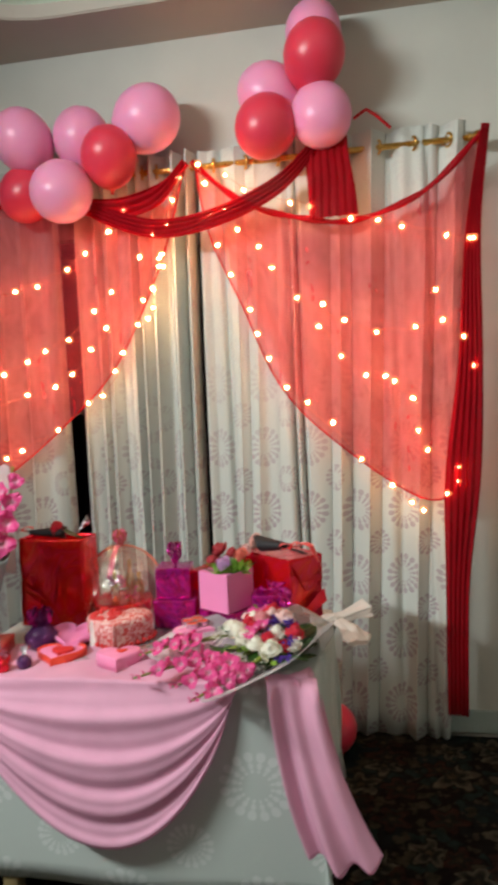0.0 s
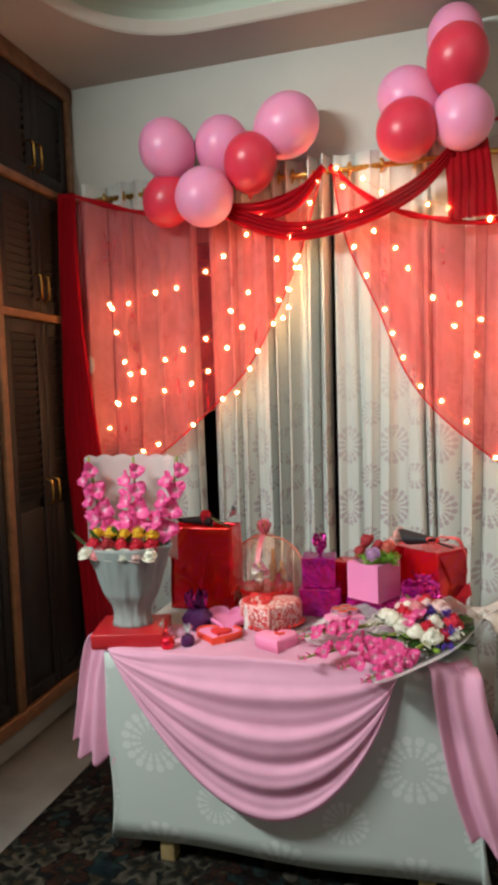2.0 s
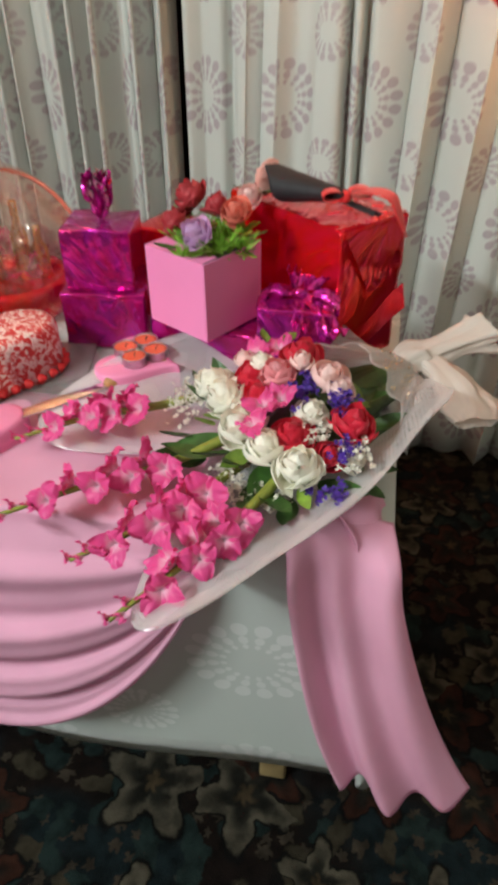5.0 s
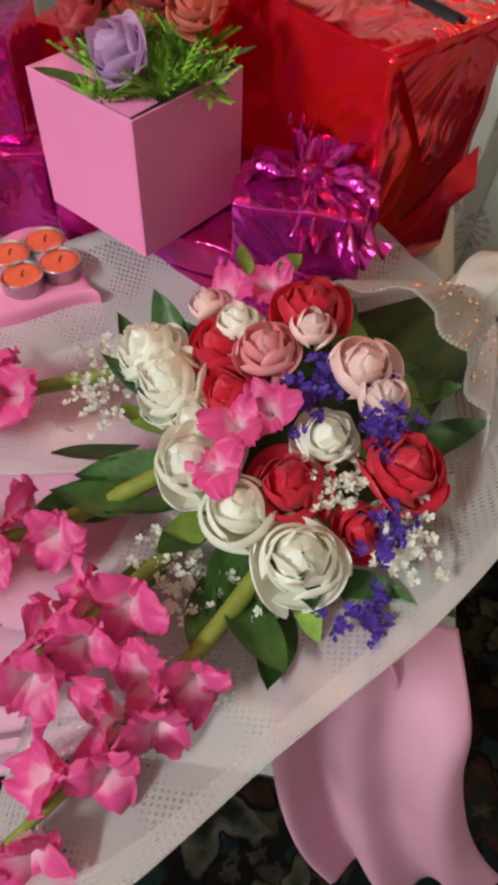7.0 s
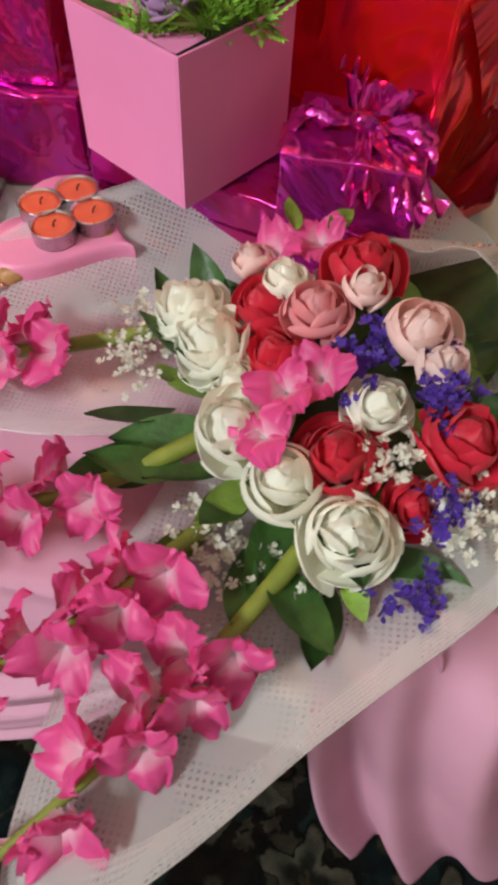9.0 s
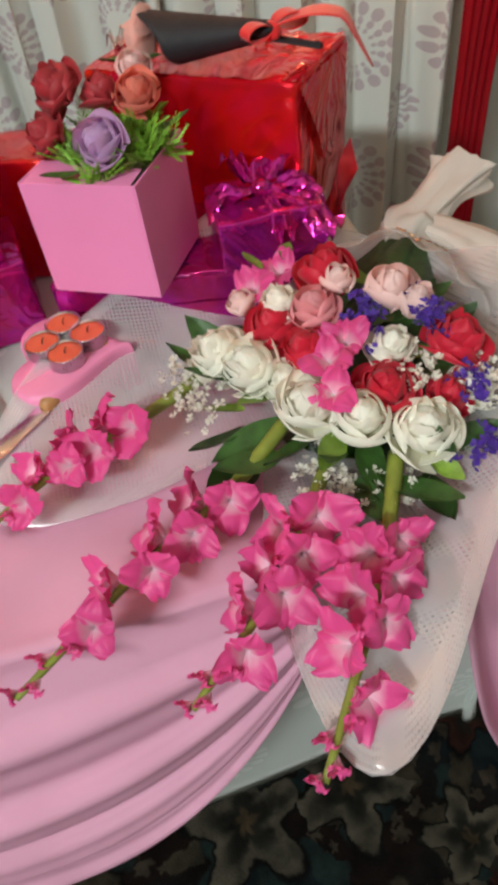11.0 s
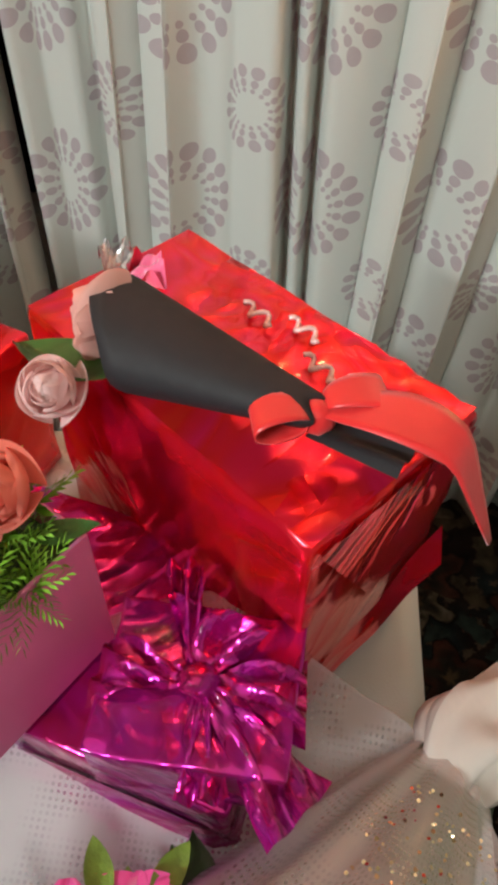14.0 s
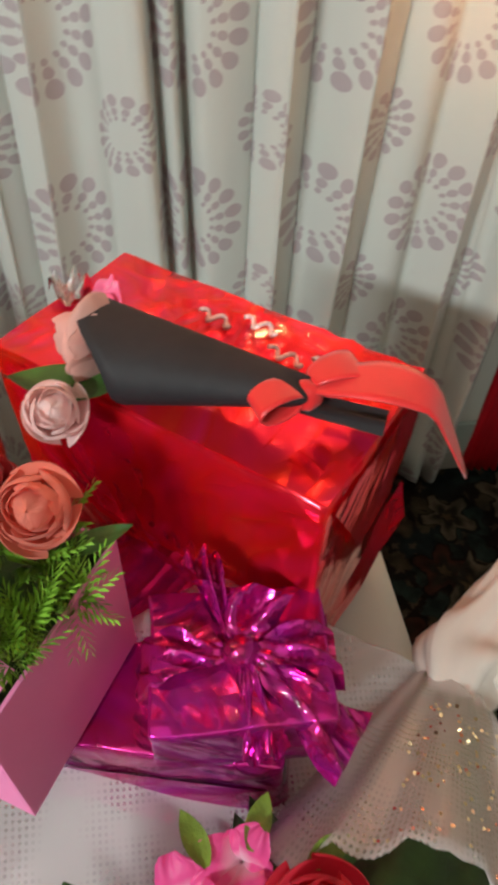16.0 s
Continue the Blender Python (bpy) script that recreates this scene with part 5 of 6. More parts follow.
# basket gift in clear cellophane
bas = empty("cellophane_gift", pose(-0.905, 2.295, TOP), "flower basket gift wrapped in clear cellophane with a pink bow", "gift basket")
part("basket", lathe([(0.085, 0), (0.098, 0.01), (0.104, 0.06), (0.100, 0.075), (0.09, 0.07)], 28, wobble=0.01), RED_FOIL, bas, "red foil basket")


def dome(u, v):
    a = 2 * math.pi * u
    r = 0.150 * math.sin(math.pi * (0.28 + 0.70 * v)) ** 0.7 * (1 + 0.045 * math.sin(9 * a) * (0.3 + v))
    r = max(r, 0.012)
    return (r * math.cos(a), r * math.sin(a), 0.01 + 0.262 * v ** 0.92)


part("wrapping", grid(64, 22, dome, wrap=True), CELLO, bas, "clear crinkled cellophane")
part("wrapping_seam", tube([(0.138 * math.cos(a), 0.03, 0.125 + 0.130 * math.sin(a)) for a in [math.pi * k / 20 for k in range(21)]], 0.004, 6), CELLO_RED, bas, "orange tinted cellophane edge")
for k in range(9):
    part("foil_flare", foil_fan(0.042, 0.045, 4, k, 0.7), PINK_RIBBON if k % 2 else CELLO_RED, bas, "gathered pink wrap", m=pose(0, 0, 0.262, 0, -40, 40 * k))
part("ribbon_tail", grid(3, 10, lambda u, v: ((u - 0.5) * 0.02, -0.02 - 0.09 * v ** 0.6, 0.268 - 0.085 * v)), PINK_RIBBON, bas, "pink ribbon tail")
for k in range(8):
    a = 2.1 * k
    part("flower", FLORETS[k % 3], P_GLAD, bas, "pink flower", m=pose(0.055 * math.cos(a), 0.045 * math.sin(a), 0.075 + 0.028 * (k % 3), 30 * math.sin(a), -50 * math.cos(a), 0))
for k, (x, h) in enumerate(((-0.02, 0.12), (0.03, 0.15), (0.055, 0.10))):
    part("bottle", lathe([(0.014, 0.06), (0.016, 0.07), (0.016, 0.06 + h * 0.6), (0.007, 0.06 + h * 0.75), (0.007, 0.06 + h), (0.005, 0.062 + h)], 14), BRASS, bas, "small gold bottle", m=pose(x, -0.02 + 0.02 * k, 0))

# ---- hearts, cake and small things ----


def heart_outline(n=40):
    pts = []
    for k in range(n):
        t = 2 * math.pi * k / n
        pts.append((16 * math.sin(t) ** 3 / 17, (13 * math.cos(t) - 5 * math.cos(2 * t) - 2 * math.cos(3 * t) - math.cos(4 * t)) / 17))
    return pts


def heart_solid(size, height, edge=0.008, scale_top=1.0, z0=0.0):
    """A heart-shaped block with a rounded upper edge; the point looks to -y."""
    b = bmesh.new()
    rings = []
    for inset, z in ((0.0, z0), (0.0, z0 + height - edge), (edge * 0.3, z0 + height - edge * 0.3), (edge, z0 + height)):
        k = (size * scale_top if z > z0 else size) - inset
        rings.append([b.verts.new((x * k, (y + 0.12) * k, z)) for x, y in heart_outline()])
    for a, c in zip(rings, rings[1:]):
        for i in range(len(a)):
            j = (i + 1) % len(a)
            b.faces.new((a[i], a[j], c[j], c[i]))
    b.faces.new(rings[0][::-1])
    b.faces.new(rings[-1])
    bmesh.ops.triangulate(b, faces=[f for f in b.faces if len(f.verts) > 4])
    return b


def heart_shell(size, height, wall=0.004):
    b = bmesh.new()
    rings = []
    for k, z in ((size, 0), (size, height), (size - wall, height), (size - wall, 0.006)):
        rings.append([b.verts.new((x * k, (y + 0.12) * k, z)) for x, y in heart_outline()])
    for a, c in zip(rings, rings[1:]):
        for i in range(len(a)):
            j = (i + 1) % len(a)
            b.faces.new((a[i], a[j], c[j], c[i]))
    for ring, rev in ((rings[0], True), (rings[-1], False)):
        f = b.faces.new(ring[::-1] if rev else ring)
        bmesh.ops.triangulate(b, faces=[f])
    return b


# pink heart with four tealights
ht = empty("pink_heart_box", pose(-0.580, 2.062, TOP, 0, 0, 80), "pink heart-shaped box on the tablecloth", "heart box", "heart boxes")
part("heart_body", heart_solid(0.074, 0.058, 0.006), PINK_WAX, ht)


def tealight(x, y):
    c = empty("tealight", pose(x, y, TOP + 0.058), "orange-red tealight candle in an aluminium cup", "candle", "tealights on the heart")
    part("cup", lathe([(0.0175, 0), (0.019, 0.001), (0.019, 0.0145), (0.0197, 0.015), (0.0185, 0.0155), (0.018, 0.011), (0.0, 0.011)][:-1], 24), ALU, c)
    part("wax", lathe([(0.0178, 0.008), (0.0178, 0.0135), (0.012, 0.0128), (0.003, 0.0125)], 22), WAX, c)
    part("wick", tube([(0, 0, 0.012), (0.001, 0, 0.017), (0.003, 0.001, 0.019)], 0.0008, 5), BLACK, c)


for dx, dy in ((-0.012, -0.024), (0.014, 0.002), (-0.034, 0.002), (-0.010, 0.028)):
    tealight(-0.572 + dx, 2.066 + dy)

# cake
cake = empty("heart_cake", pose(-0.825, 2.035, TOP + 0.008, 0, 0, 12), "heart-shaped cake in red and white icing on a clear board", "cake")
part("cake_board", box(0.30, 0.25, 0.006, 0.002, (0, 0, -0.007)), GLASSY, cake, "clear cake board")
part("sponge", heart_solid(0.112, 0.085, 0.014), ICING_MOTTLED, cake, "red and white piped icing")
part("white_side", heart_solid(0.060, 0.078, 0.010), ICING_WHITE, cake, "smooth white icing on one lobe", m=pose(-0.055, 0.018, 0.0, 0, 0, -35))
rnd = random.Random(8)
pip = {"red": lathe([(0.002, 0.010), (0.006, 0.004), (0.0095, 0.0), (0.006, -0.003)], 7), }
PIP_RED = mesh_of("rosette", pip["red"], ICING_RED)
hp = heart_outline(44)
for k, (x, y) in enumerate(hp):
    n_ = Vector((x, y, 0)).normalized()
    part("rosette", PIP_RED, ICING_RED, cake, m=facing(x * 0.113, (y + 0.12) * 0.113, 0.008, n_.x, n_.y, 0.25))
for k in range(70):
    x, y = rnd.uniform(-1, 1), rnd.uniform(-1, 0.7)
    inside = sum(((ax > x) != (bx_ > x)) and (y < (by_ - ay) * (x - ax) / (bx_ - ax) + ay) for (ax, ay), (bx_, by_) in zip(hp, hp[1:] + hp[:1])) % 2
    if inside and x < 0.05 and y > -0.45:
        part("rosette", PIP_RED, ICING_RED, cake, m=pose(x * 0.098, (y + 0.12) * 0.098, 0.086))

# open heart box of chocolates, and the closed pink heart
hb = empty("heart_box", pose(-0.965, 1.90, TOP, 0, 0, 5), "open red heart-shaped box with a pink lining and lid behind", "heart box", "heart boxes")
part("tray", heart_shell(0.080, 0.03), RED_CARD, hb, "red heart tray")
part("lining", heart_solid(0.074, 0.022, 0.004), PINK_WAX, hb, "pink padded lining", m=pose(0, 0, 0.004))
part("insert", heart_solid(0.036, 0.012, 0.004), ICING_RED, hb, "red heart in the lining", m=pose(0.01, 0, 0.024))
part("lid", heart_shell(0.080, 0.022), PINK_CARD, hb, "pink lid leaning open", m=pose(0.012, 0.098, 0.030, 12, 0, 0))
hc = empty("pink_heart_box", pose(-0.763, 1.868, TOP, 0, 0, 15), "closed pink heart-shaped box near the table edge", "heart box", "heart boxes")
part("heart_body", heart_solid(0.072, 0.042, 0.010), PINK_WAX, hc)
part("sticker", heart_solid(0.018, 0.002, 0.0005), RED_CARD, hc, "small red heart", m=pose(0.01, 0.01, 0.042))

# cake knife
kn = empty("cake_knife", pose(-0.618, 1.995, TOP + 0.046, 0, -3, 42), "cake knife with a light wooden handle", "knife")
part("handle", lathe([(0.004, 0.0), (0.009, 0.004), (0.0085, 0.03), (0.0065, 0.06), (0.009, 0.10), (0.005, 0.108)], 12), KNIFE_WOOD, kn, m=pose(0, 0, 0, 0, 90, 0))
part("blade", box(0.17, 0.022, 0.0015, 0.0005, (-0.085, 0, -0.001)), STEEL, kn)

# candies in foil
cn = empty("foil_candy", pose(-1.065, 1.99, TOP), "bunch of violet and blue foil wraps", "candy")
part("wrap", lathe([(0.03, 0), (0.045, 0.02), (0.05, 0.05), (0.03, 0.075), (0.008, 0.085)], 16, wobble=0.12), NAVY_FOIL, cn)
for k in range(6):
    part("foil_flare", foil_fan(0.055, 0.05, 3, k, 0.8), NAVY_FOIL if k % 2 else PURPLE_FOIL, cn, m=pose(0, 0, 0.06, 0, -25, 60 * k))
for k, (x, y) in enumerate(((-1.095, 1.80), (-1.04, 1.83), (-1.125, 1.86))):
    c = empty("chocolate_ball", pose(x, y, TOP), "small chocolate in red and silver foil", "candy", "foil chocolates")
    part("wrap", lathe([(0.010, 0), (0.02, 0.008), (0.023, 0.022), (0.018, 0.036), (0.006, 0.044)], 14, wobble=0.06), RED_FOIL if k != 1 else NAVY_FOIL, c)
    part("twist", foil_fan(0.03, 0.03, 3, k, 0.5), SILVER, c, "twisted silver foil end", m=pose(0, 0, 0.036, 0, -40, 100 * k))

# ---- standing bouquet on a red box ----
fb = empty("flat_red_box", pose(-1.245, 1.872, TOP, 0, 0, 14), "flat red card box under the standing bouquet", "box")
part("lid", box(0.225, 0.20, 0.043, 0.003, (0, 0, 0.0055)), DEEP_RED, fb)
part("body", box(0.220, 0.195, 0.030, 0.002), DEEP_RED, fb)
SILVERY = sheer("silvery_wrap", (0.50, 0.56, 0.55), 0.66, 0.3)
vb = empty("standing_bouquet", pose(-1.25, 1.885, TOP + 0.049), "standing bouquet of roses and gladioli in silvery paper", "bouquet")


def vase_wrap(u, v):
    a = 2 * math.pi * u
    r = 0.066 - 0.014 * math.sin(math.pi * min(1, v * 2.6)) + 0.076 * v ** 1.25
    r *= 1 + 0.05 * math.sin(7 * a + 2 * v) * v + 0.025 * math.sin(13 * a + 3 * v) + 0.018 * math.sin(23 * a - 9 * v)
    return (r * math.cos(a), r * math.sin(a) * 0.85, 0.265 * v)


thick(part("paper", grid(72, 24, vase_wrap, wrap=True), SILVERY, vb, "pleated silvery paper"), 0.0015)
part("filling", lathe([(0.04, 0.004), (0.042, 0.08), (0.082, 0.2), (0.105, 0.245), (0.02, 0.262)], 20), LEAF, vb, "green stems and foliage")
thick(part("back_paper", grid(40, 16, lambda u, v: (-0.018 + 0.170 * math.sin((u - 0.5) * 2.5), 0.035 + 0.075 * math.cos((u - 0.5) * 2.5), 0.20 + 0.335 * v + 0.010 * abs(math.sin(20 * u)) * v)), WHITE_SHEER, vb, "scalloped white net paper"), 0.001)
for k in range(6):
    x = -0.11 + 0.044 * k
    rose(vb, (P_WHITE, P_PINK, P_WHITE, P_WHITE, P_PALE, P_WHITE)[k], 0.027, k, "pale rose", facing(x, -0.085 + 0.3 * x * x, 0.235, 0.4 * x, -0.7))
for k in range(5):
    x = -0.10 + 0.05 * k
    rose(vb, P_RED if k != 1 else P_DUSK, 0.028, k + 1, "red rose", facing(x, -0.045, 0.258, x, -0.5))
for k in range(5):
    x = -0.105 + 0.048 * k
    rose(vb, P_YELLOW, 0.027, k, "yellow rose", facing(x, -0.005, 0.282 + 0.006 * (k % 2), x, -0.5))
for s, (x, lean) in enumerate(((-0.10, -0.06), (0.005, 0.0), (0.10, 0.06))):
    for k in range(7):
        part("floret", FLORETS[(k + s) % 3], P_GLAD, vb, "pink gladiolus floret", m=facing(x + lean * k / 6 + 0.012 * (-1) ** k, 0.04, 0.30 + 0.032 * k, 0.5 * (-1) ** k, -0.9, 0.3, 40 * k, 1.35 - 0.08 * k))
    part("stem", tube([(x, 0.05, 0.2), (x + lean, 0.05, 0.54)], 0.004), STEM, vb)
for k in range(8):
    part("leaf", LEAVES[k % 2], LEAF, vb, m=pose(-0.12 + 0.034 * k, -0.03 + 0.02 * (k % 3), 0.25, 0, -35 - 10 * (k % 3), 200 + 45 * k))

# ---- large bouquet lying on the table ----
NET = sheer("glitter_net_paper", (0.97, 0.96, 0.97), 0.38, 0.35)


def add_net_dots(m):
    """Rows of small open dots and glints in the net."""
    n, l = m.node_tree.nodes, m.node_tree.links
    mix = [x for x in n if x.type == "MIX_SHADER" and x.outputs[0].links[0].to_node.type == "OUTPUT_MATERIAL"][0]
    uv = n.new("ShaderNodeUVMap")
    mp = n.new("ShaderNodeVectorMath")
    mp.operation = "SCALE"
    mp.inputs["Scale"].default_value = 240
    l.new(uv.outputs[0], mp.inputs[0])
    fr = n.new("ShaderNodeVectorMath")
    fr.operation = "FRACTION"
    l.new(mp.outputs[0], fr.inputs[0])
    ds = n.new("ShaderNodeVectorMath")
    ds.operation = "DISTANCE"
    ds.inputs[1].default_value = (0.5, 0.5, 0)
    l.new(fr.outputs[0], ds.inputs[0])
    lt = n.new("ShaderNodeMath")
    lt.operation = "GREATER_THAN"
    lt.inputs[1].default_value = 0.30
    l.new(ds.outputs["Value"], lt.inputs[0])
    old = mix.inputs[0].links[0].from_socket
    mul = n.new("ShaderNodeMath")
    mul.operation = "MULTIPLY"
    l.new(old, mul.inputs[0])
    mr = n.new("ShaderNodeMapRange")
    mr.inputs[3].default_value, mr.inputs[4].default_value = 0.62, 1.0
    patch = n.new("ShaderNodeTexNoise")
    patch.inputs["Scale"].default_value, patch.inputs["Detail"].default_value = 16, 2
    l.new(uv.outputs[0], patch.inputs["Vector"])
    worn = n.new("ShaderNodeMapRange")
    worn.inputs[1].default_value, worn.inputs[2].default_value = 0.46, 0.58
    l.new(patch.outputs["Fac"], worn.inputs[0])
    either = n.new("ShaderNodeMath")
    either.operation = "MAXIMUM"
    l.new(lt.outputs[0], either.inputs[0])
    l.new(worn.outputs[0], either.inputs[1])
    l.new(either.outputs[0], mr.inputs[0])
    l.new(mr.outputs[0], mul.inputs[1])
    l.new(mul.outputs[0], mix.inputs[0])
    gl = n.new("ShaderNodeBsdfGlossy")
    gl.inputs["Roughness"].default_value = 0.2
    add = n.new("ShaderNodeMixShader")
    add.inputs[0].default_value = 0.12
    src = mix.inputs[2].links[0].from_socket
    l.new(src, add.inputs[1])
    l.new(gl.outputs[0], add.inputs[2])
    l.new(add.outputs[0], mix.inputs[2])


add_net_dots(NET)
GOLD = mat("gold_glint", (0.95, 0.72, 0.42), 0.18, 1.0, var=0.1, scale=40, bump=0.0)
TISSUE = sheer("peach_white_tissue", (0.82, 0.76, 0.70), 0.90, 0.3)
bq = empty("rose_bouquet", pose(-0.17, 2.14, TOP), "large bouquet of roses and pink gladioli in white net paper", "bouquet")
FAN = [(163, 0.17, 0.105), (178, 0.29, 0.075), (194, 0.46, 0.035), (206, 0.56, 0.016), (216, 0.45, 0.010), (226, 0.36, 0.010), (236, 0.50, 0.010), (245, 0.605, 0.020), (254, 0.46, 0.045), (263, 0.35, 0.08), (272, 0.28, 0.115), (282, 0.20, 0.12)]


def net_sheet(u, v):
    p = spline([Vector(q) for q in FAN], u)
    a, ln, rise = radians(p.x), p.y, p.z
    r = 0.015 + ln * v * (1 + 0.012 * math.sin(40 * u))
    z = 0.014 + rise * v ** 0.8 + 0.006 * math.sin(26 * u + 3 * v) * v + 0.05 * (1 - v) * math.sin(math.pi * min(1, v * 3)) * 0.2
    return (r * math.cos(a), r * math.sin(a), z)


thick(part("net_paper", grid(90, 30, net_sheet, uvfn=lambda u, v: (net_sheet(u, v)[0], net_sheet(u, v)[1])), NET, bq, "white glitter net paper"), 0.0008)
part("folded_edge", grid(120, 3, lambda u, v: Vector(net_sheet(u, 0.93 + 0.07 * v)) + Vector((0, 0, 0.003 + 0.002 * math.sin(50 * u))), uvfn=lambda u, v: (u * 2.2, v * 0.03)), NET, bq, "doubled white net edge")
AXIS = Vector((-0.50, -0.866, 0))


def collar(u, v):
    """The paper's upper half, rolled over the stems behind the roses."""
    phi = math.pi * (0.02 + 0.96 * u)
    side = Vector((0.866, -0.50, 0))
    ln = 0.150 + 0.050 * abs(math.cos(phi)) + 0.012 * abs(math.sin(9 * phi))
    r = 0.022 + 0.092 * v ** 0.9 * (1 + 0.05 * math.sin(13 * phi))
    p = AXIS * ln * v + side * r * math.cos(phi) + Vector((0, 0, 0.025 + 0.95 * r * math.sin(phi) + 0.01 * v))
    return p


thick(part("net_collar", grid(48, 16, collar, uvfn=lambda u, v: (u * 0.42, v * 0.16)), NET, bq, "gathered glitter net collar"), 0.0008)


def sequins(count):
    """Tiny gold facets added over the collar to give the glitter net its glints."""
    rnd_ = random.Random(17)
    b = bmesh.new()
    for _ in range(count):
        p = collar(rnd_.uniform(0.08, 0.62), rnd_.uniform(0.30, 1.0)) + Vector((0, 0, 0.002))
        q = Vector((rnd_.gauss(0, 0.5), rnd_.gauss(0, 0.5), 1)).to_track_quat("Z", "Y")
        w = rnd_.uniform(0.0008, 0.0014)
        b.faces.new([b.verts.new(p + q @ Vector((w * math.cos(k * math.pi / 3), w * math.sin(k * math.pi / 3), 0))) for k in range(6)])
    return b


tagged(part("sequins", sequins(200), GOLD, bq, "tiny gold sequins"), kind="stuff")


def crumple_tube(line, radii, seed, squash=0.6):
    def fn(u, v):
        a = 2 * math.pi * u
        c = spline(line, v)
        r = spline([(q, 0, 0) for q in radii], v).x * (1 + 0.16 * math.sin(5 * a + 4 * v + seed) + 0.10 * math.sin(11 * a + seed) + 0.08 * math.sin(17 * v + 3 * a))
        d = (spline(line, min(1, v + 0.02)) - spline(line, max(0, v - 0.02))).normalized()
        s = d.cross(Vector((0, 0, 1))).normalized()
        up = s.cross(d)
        return c + s * r * math.cos(a) + up * squash * r * math.sin(a)
    return grid(32, 22, fn, wrap=True)


part("tissue_handle", crumple_tube([(-0.012, -0.03, 0.05), (0.005, 0.0, 0.05), (0.03, 0.02, 0.05), (0.075, 0.05, 0.062), (0.115, 0.075, 0.07)], [0.020, 0.034, 0.028, 0.028, 0.042], 1), TISSUE, bq, "crumpled peach-white tissue handle")
part("tissue_flap", crumple_tube([(0.03, -0.005, 0.055), (0.06, -0.05, 0.05), (0.085, -0.095, 0.035), (0.095, -0.13, 0.03)], [0.02, 0.03, 0.04, 0.03], 3, 0.3), TISSUE, bq, "loose tissue flap")
part("foliage", crumple_tube([(0.02, 0.01, 0.045), (-0.06, -0.09, 0.05), (-0.13, -0.20, 0.045), (-0.19, -0.29, 0.035)], [0.015, 0.045, 0.070, 0.045], 5, 0.36), LEAF, bq, "dark green foliage below the roses")


def put(name, mesh, x, y, z, nx=0.0, ny=-0.25, spin=0.0, scale=1.0, label=""):
    ob = part(name, mesh, None, bq, label, m=facing(x + 0.17, y - 2.14, z - TOP, nx, ny, 1.0, spin, scale))
    if name in ("statice", "gypsophila"):
        tagged(ob, kind="stuff")
    return ob


def bloom(x, y, z, material, r, nx, ny, label):
    n_ = Vector((nx, ny, 1)).normalized()
    c_ = Vector((x, y, z)) - n_ * r * 0.95
    rose(bq, material, r, int(997 * (x + 2) + 31 * y), label, facing(c_.x + 0.17, c_.y - 2.14, c_.z - TOP, nx, ny, 1.0, 137 * (x * 10)))


for x, y, z, mt, r, nx, ny, lb in ((-0.322, 1.978, 0.888, P_RED, 0.034, 0.0, -0.1, "red rose"), (-0.388, 1.948, 0.862, P_RED, 0.032, -0.3, -0.2, "red rose"), (-0.372, 1.905, 0.860, P_RED, 0.029, -0.4, -0.1, "red rose"),
                                   (-0.318, 1.842, 0.850, P_RED, 0.034, -0.1, -0.3, "red rose"), (-0.241, 1.862, 0.866, P_RED, 0.034, 0.2, -0.1, "red rose"), (-0.266, 1.822, 0.838, P_RED, 0.022, 0.1, -0.5, "red rose"),
                                   (-0.350, 1.935, 0.880, P_PINK, 0.028, -0.1, -0.2, "coral pink rose"), (-0.318, 1.955, 0.886, P_PALE, 0.021, 0.1, -0.1, "pale pink rosebud"), (-0.280, 1.920, 0.890, P_PALE, 0.032, 0.1, -0.3, "pale blush rose"), (-0.262, 1.905, 0.880, P_PALE, 0.026, 0.3, -0.2, "pale blush rose"),
                                   (-0.406, 1.994, 0.858, P_PALE, 0.020, -0.4, 0.0, "pale pink rosebud"), (-0.376, 1.964, 0.872, P_WHITE, 0.024, -0.2, 0.1, "cream rose"),
                                   (-0.447, 1.950, 0.848, P_WHITE, 0.032, -0.5, 0.0, "cream rose"), (-0.421, 1.917, 0.850, P_WHITE, 0.035, -0.4, -0.2, "cream rose"), (-0.395, 1.888, 0.842, P_WHITE, 0.024, -0.4, -0.4, "cream rose"), (-0.388, 1.848, 0.850, P_WHITE, 0.035, -0.3, -0.4, "cream rose"),
                                   (-0.348, 1.820, 0.846, P_WHITE, 0.032, -0.2, -0.3, "greenish white rose"), (-0.302, 1.794, 0.842, P_WHITE, 0.035, 0.0, -0.3, "cream rose"), (-0.296, 1.880, 0.860, P_WHITE, 0.026, 0.1, -0.2, "cream carnation"), (-0.242, 1.830, 0.838, P_WHITE, 0.024, 0.3, -0.3, "cream rose")):
    bloom(x, y, z, mt, r, nx, ny, lb)
for k, (x, y, z) in enumerate(((-0.354, 1.878, 0.868), (-0.334, 1.890, 0.872), (-0.362, 1.845, 0.862), (-0.385, 2.006, 0.866), (-0.355, 2.018, 0.872))):
    put("floret", FLORETS[k % 3], x, y, z - 0.02, -0.3, -0.3, 50 * k, 0.72, "magenta floret")
STATICE = [tuft_mesh(P_STAT, s, 26, 0.0045, 0.010) for s in (1, 2)]
GYPSO = [tuft_mesh(P_GYP, s, 40, 0.0034, 0.012) for s in (3, 4)]
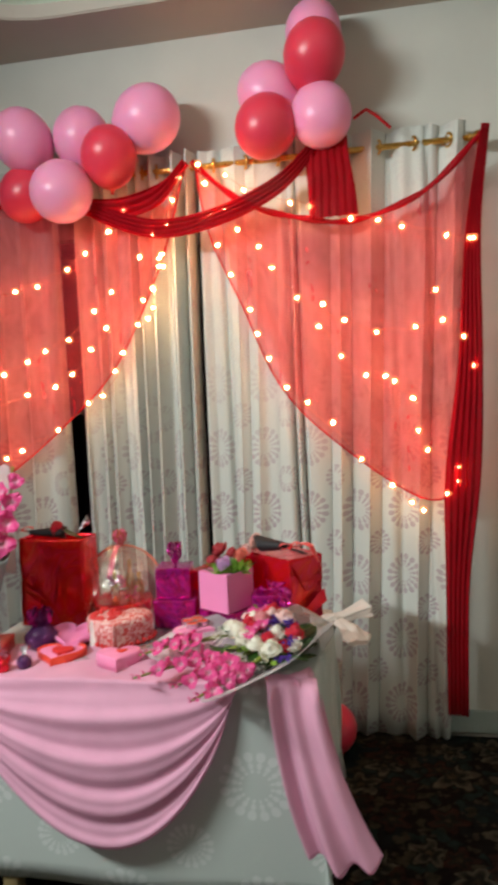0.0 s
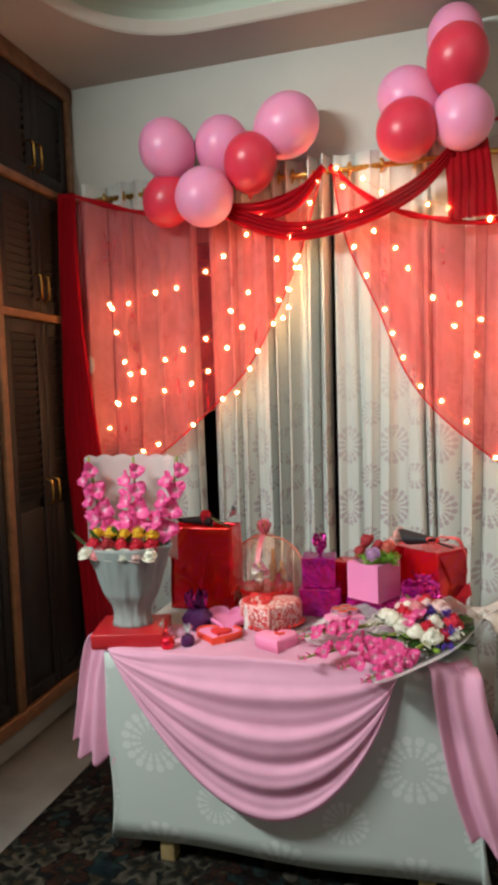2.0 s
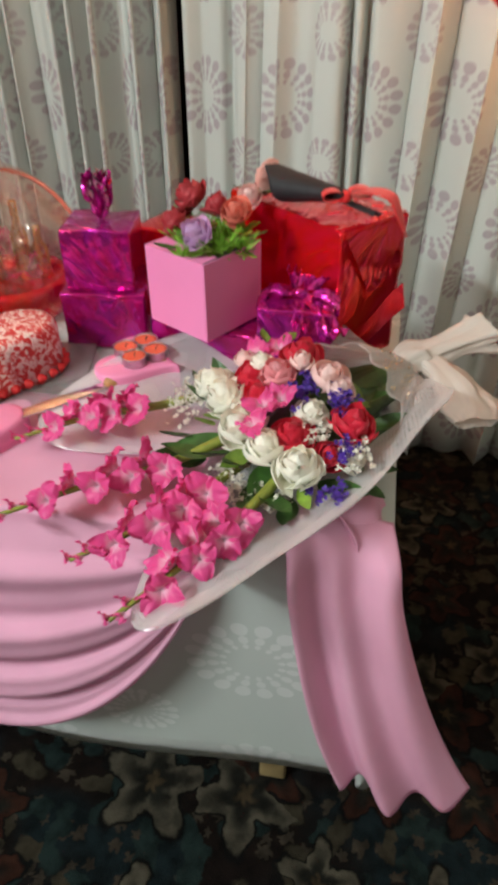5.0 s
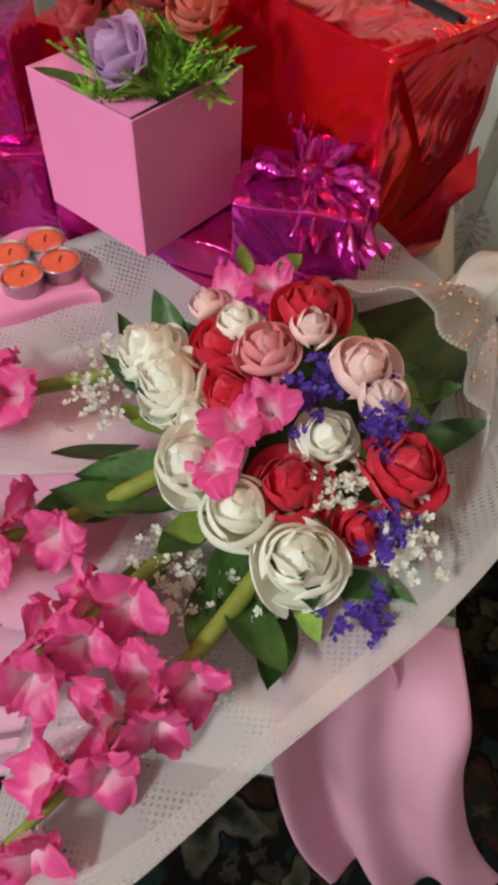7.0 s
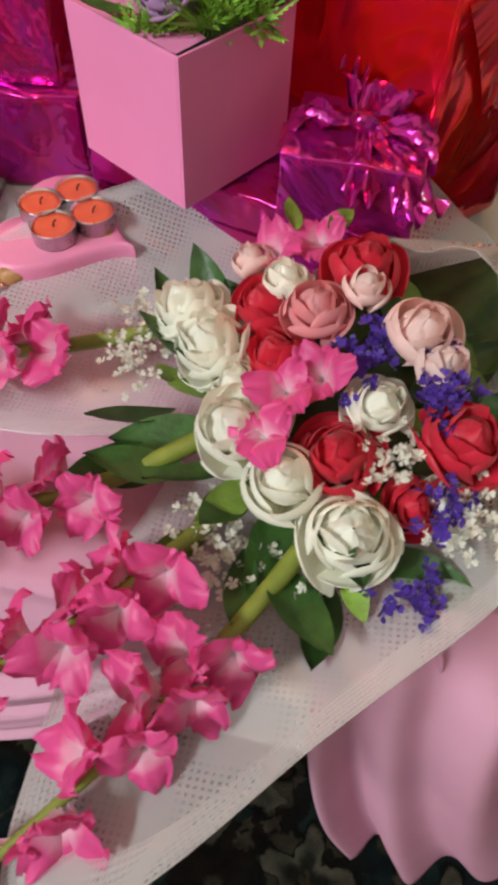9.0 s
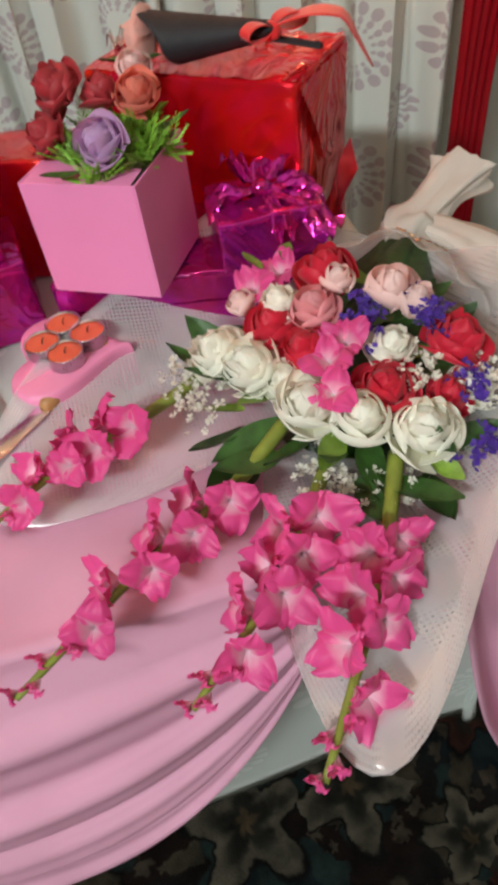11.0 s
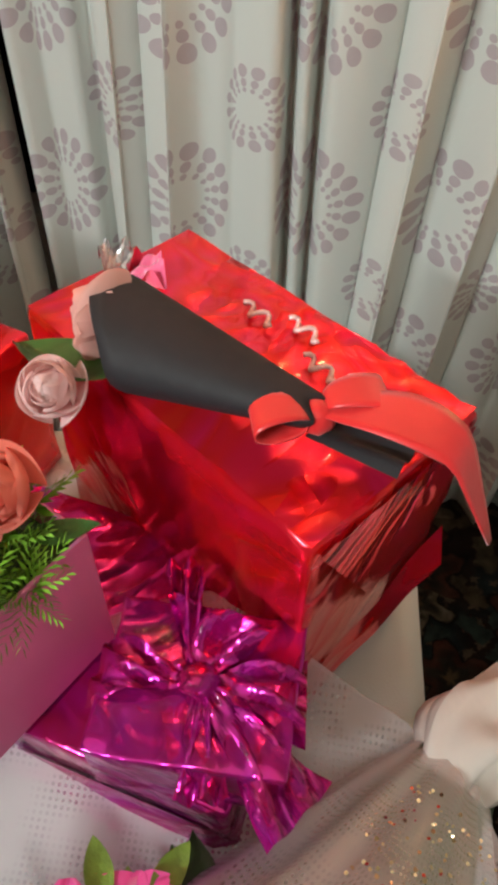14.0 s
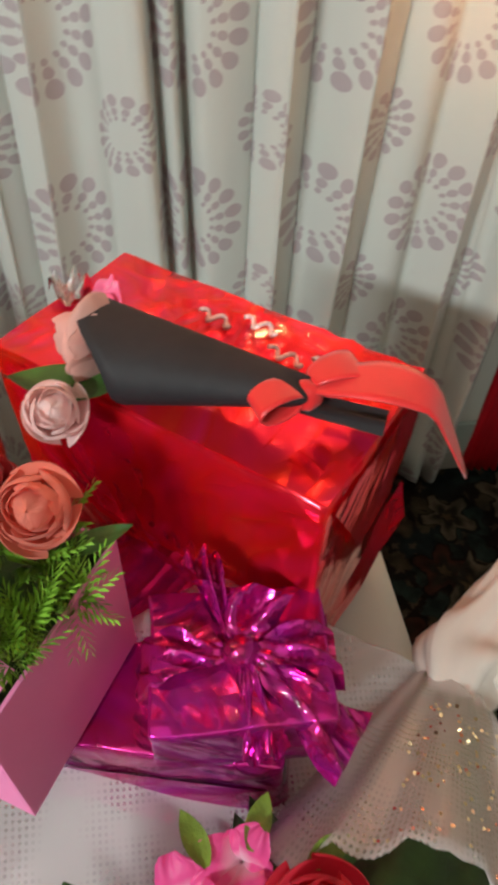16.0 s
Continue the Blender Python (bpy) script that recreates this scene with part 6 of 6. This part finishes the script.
for k, (x, y, z) in enumerate(((-0.314, 1.900, 0.862), (-0.264, 1.893, 0.872), (-0.255, 1.880, 0.868), (-0.250, 1.822, 0.842), (-0.262, 1.778, 0.812), (-0.30, 1.925, 0.87))):
    put("statice", STATICE[k % 2], x, y, z, 0.1, -0.2, 70 * k, 1.0, "violet statice")
for k, (x, y, z) in enumerate(((-0.284, 1.845, 0.848), (-0.470, 1.905, 0.815), (-0.475, 1.955, 0.818), (-0.375, 1.785, 0.792), (-0.352, 1.775, 0.79), (-0.390, 1.81, 0.80), (-0.325, 1.775, 0.79), (-0.238, 1.815, 0.835))):
    put("gypsophila", GYPSO[k % 2], x, y, z, -0.1, -0.2, 50 * k, 1.0, "white gypsophila")
rnd = random.Random(5)
for k in range(46):
    a = 2 * math.pi * k / 23 + rnd.uniform(-0.1, 0.1)
    rr = (1.0 if k < 23 else 0.62) * rnd.uniform(0.85, 1.1)
    x, y = -0.338 + 0.105 * rr * math.cos(a), 1.900 + 0.125 * rr * math.sin(a)
    part("leaf", LEAVES[(0, 1, 0, 2)[k % 4]], LEAF, bq, m=pose(x + 0.17, y - 2.14, 0.786 - TOP + rnd.uniform(-0.012, 0.016) + (0.025 if k >= 23 else 0), rnd.uniform(-30, 30), rnd.uniform(-25, 15), math.degrees(a) + rnd.uniform(-40, 40)) @ Matrix.Scale(rnd.uniform(0.6, 0.95), 4))
for x, y, z, ry, rz in ((-0.352, 2.018, 0.872, -20, 60), (-0.375, 2.014, 0.870, -30, 110), (-0.322, 2.008, 0.868, -10, 20), (-0.30, 1.985, 0.862, 10, -10), (-0.26, 1.945, 0.858, 10, -20), (-0.25, 1.92, 0.852, 10, 10)):
    part("leaf", LEAVES[2], None, bq, "fresh light green leaf", m=pose(x + 0.17, y - 2.14, z - TOP, 20, ry + 15, rz) @ Matrix.Scale(0.62, 4))


def gladiolus(line, florets, seed):
    """A flower spike: a stem that tapers, florets on both sides and buds towards the tip."""
    rnd_ = random.Random(seed)
    pts = [(x + 0.17, y - 2.14, z - TOP) for x, y, z in line]
    n = 14
    path = [spline(pts, k / n) for k in range(n + 1)]
    st = part("gladiolus", tube(path, [0.0074 - 0.0048 * k / n for k in range(n + 1)], 8), STEM, bq, "pink gladiolus spike")
    for k in range(florets):
        f = 0.34 + 0.46 * k / max(1, florets - 1)
        p, d = spline(pts, f), (spline(pts, min(1, f + 0.05)) - spline(pts, f - 0.05)).normalized()
        s = d.cross(Vector((0, 0, 1))) * (1 if k % 2 else -1)
        nrm = (s * rnd_.uniform(0.4, 1.0) + Vector((0, 0, rnd_.uniform(0.5, 0.9))) + d * 0.7).normalized()
        m = Matrix.Translation(p + s * 0.006) @ nrm.to_track_quat("Z", "Y").to_matrix().to_4x4() @ pose(0, 0, 0, 0, 0, rnd_.uniform(0, 360)) @ Matrix.Scale(rnd_.uniform(0.85, 1.05) * (1.02 - 0.3 * f), 4)
        part("floret", FLORETS[(k + seed) % 3], P_GLAD, st, m=m)
    for k in range(4):
        f = 0.83 + 0.05 * k
        p, d = spline(pts, min(0.995, f)), (spline(pts, min(1, f + 0.03)) - spline(pts, f - 0.05)).normalized()
        s = d.cross(Vector((0, 0, 1))) * (1 if k % 2 else -1)
        m = Matrix.Translation(p + s * 0.003) @ (d + 0.35 * s + Vector((0, 0, 0.2))).to_track_quat("Z", "Y").to_matrix().to_4x4() @ Matrix.Diagonal((0.55, 0.55, 1.5 - 0.25 * k, 1))
        part("bud", BUDS, P_GLAD, st, m=m)


gladiolus([(-0.42, 1.965, 0.815), (-0.53, 1.925, 0.80), (-0.60, 1.90, 0.795), (-0.69, 1.845, 0.785)], 7, 1)
gladiolus([(-0.40, 1.865, 0.81), (-0.47, 1.815, 0.795), (-0.55, 1.77, 0.79), (-0.655, 1.698, 0.78)], 7, 2)
gladiolus([(-0.36, 1.845, 0.805), (-0.41, 1.775, 0.795), (-0.46, 1.715, 0.79), (-0.535, 1.652, 0.78)], 7, 3)
gladiolus([(-0.325, 1.80, 0.805), (-0.36, 1.735, 0.795), (-0.40, 1.67, 0.79), (-0.465, 1.582, 0.778)], 7, 4)
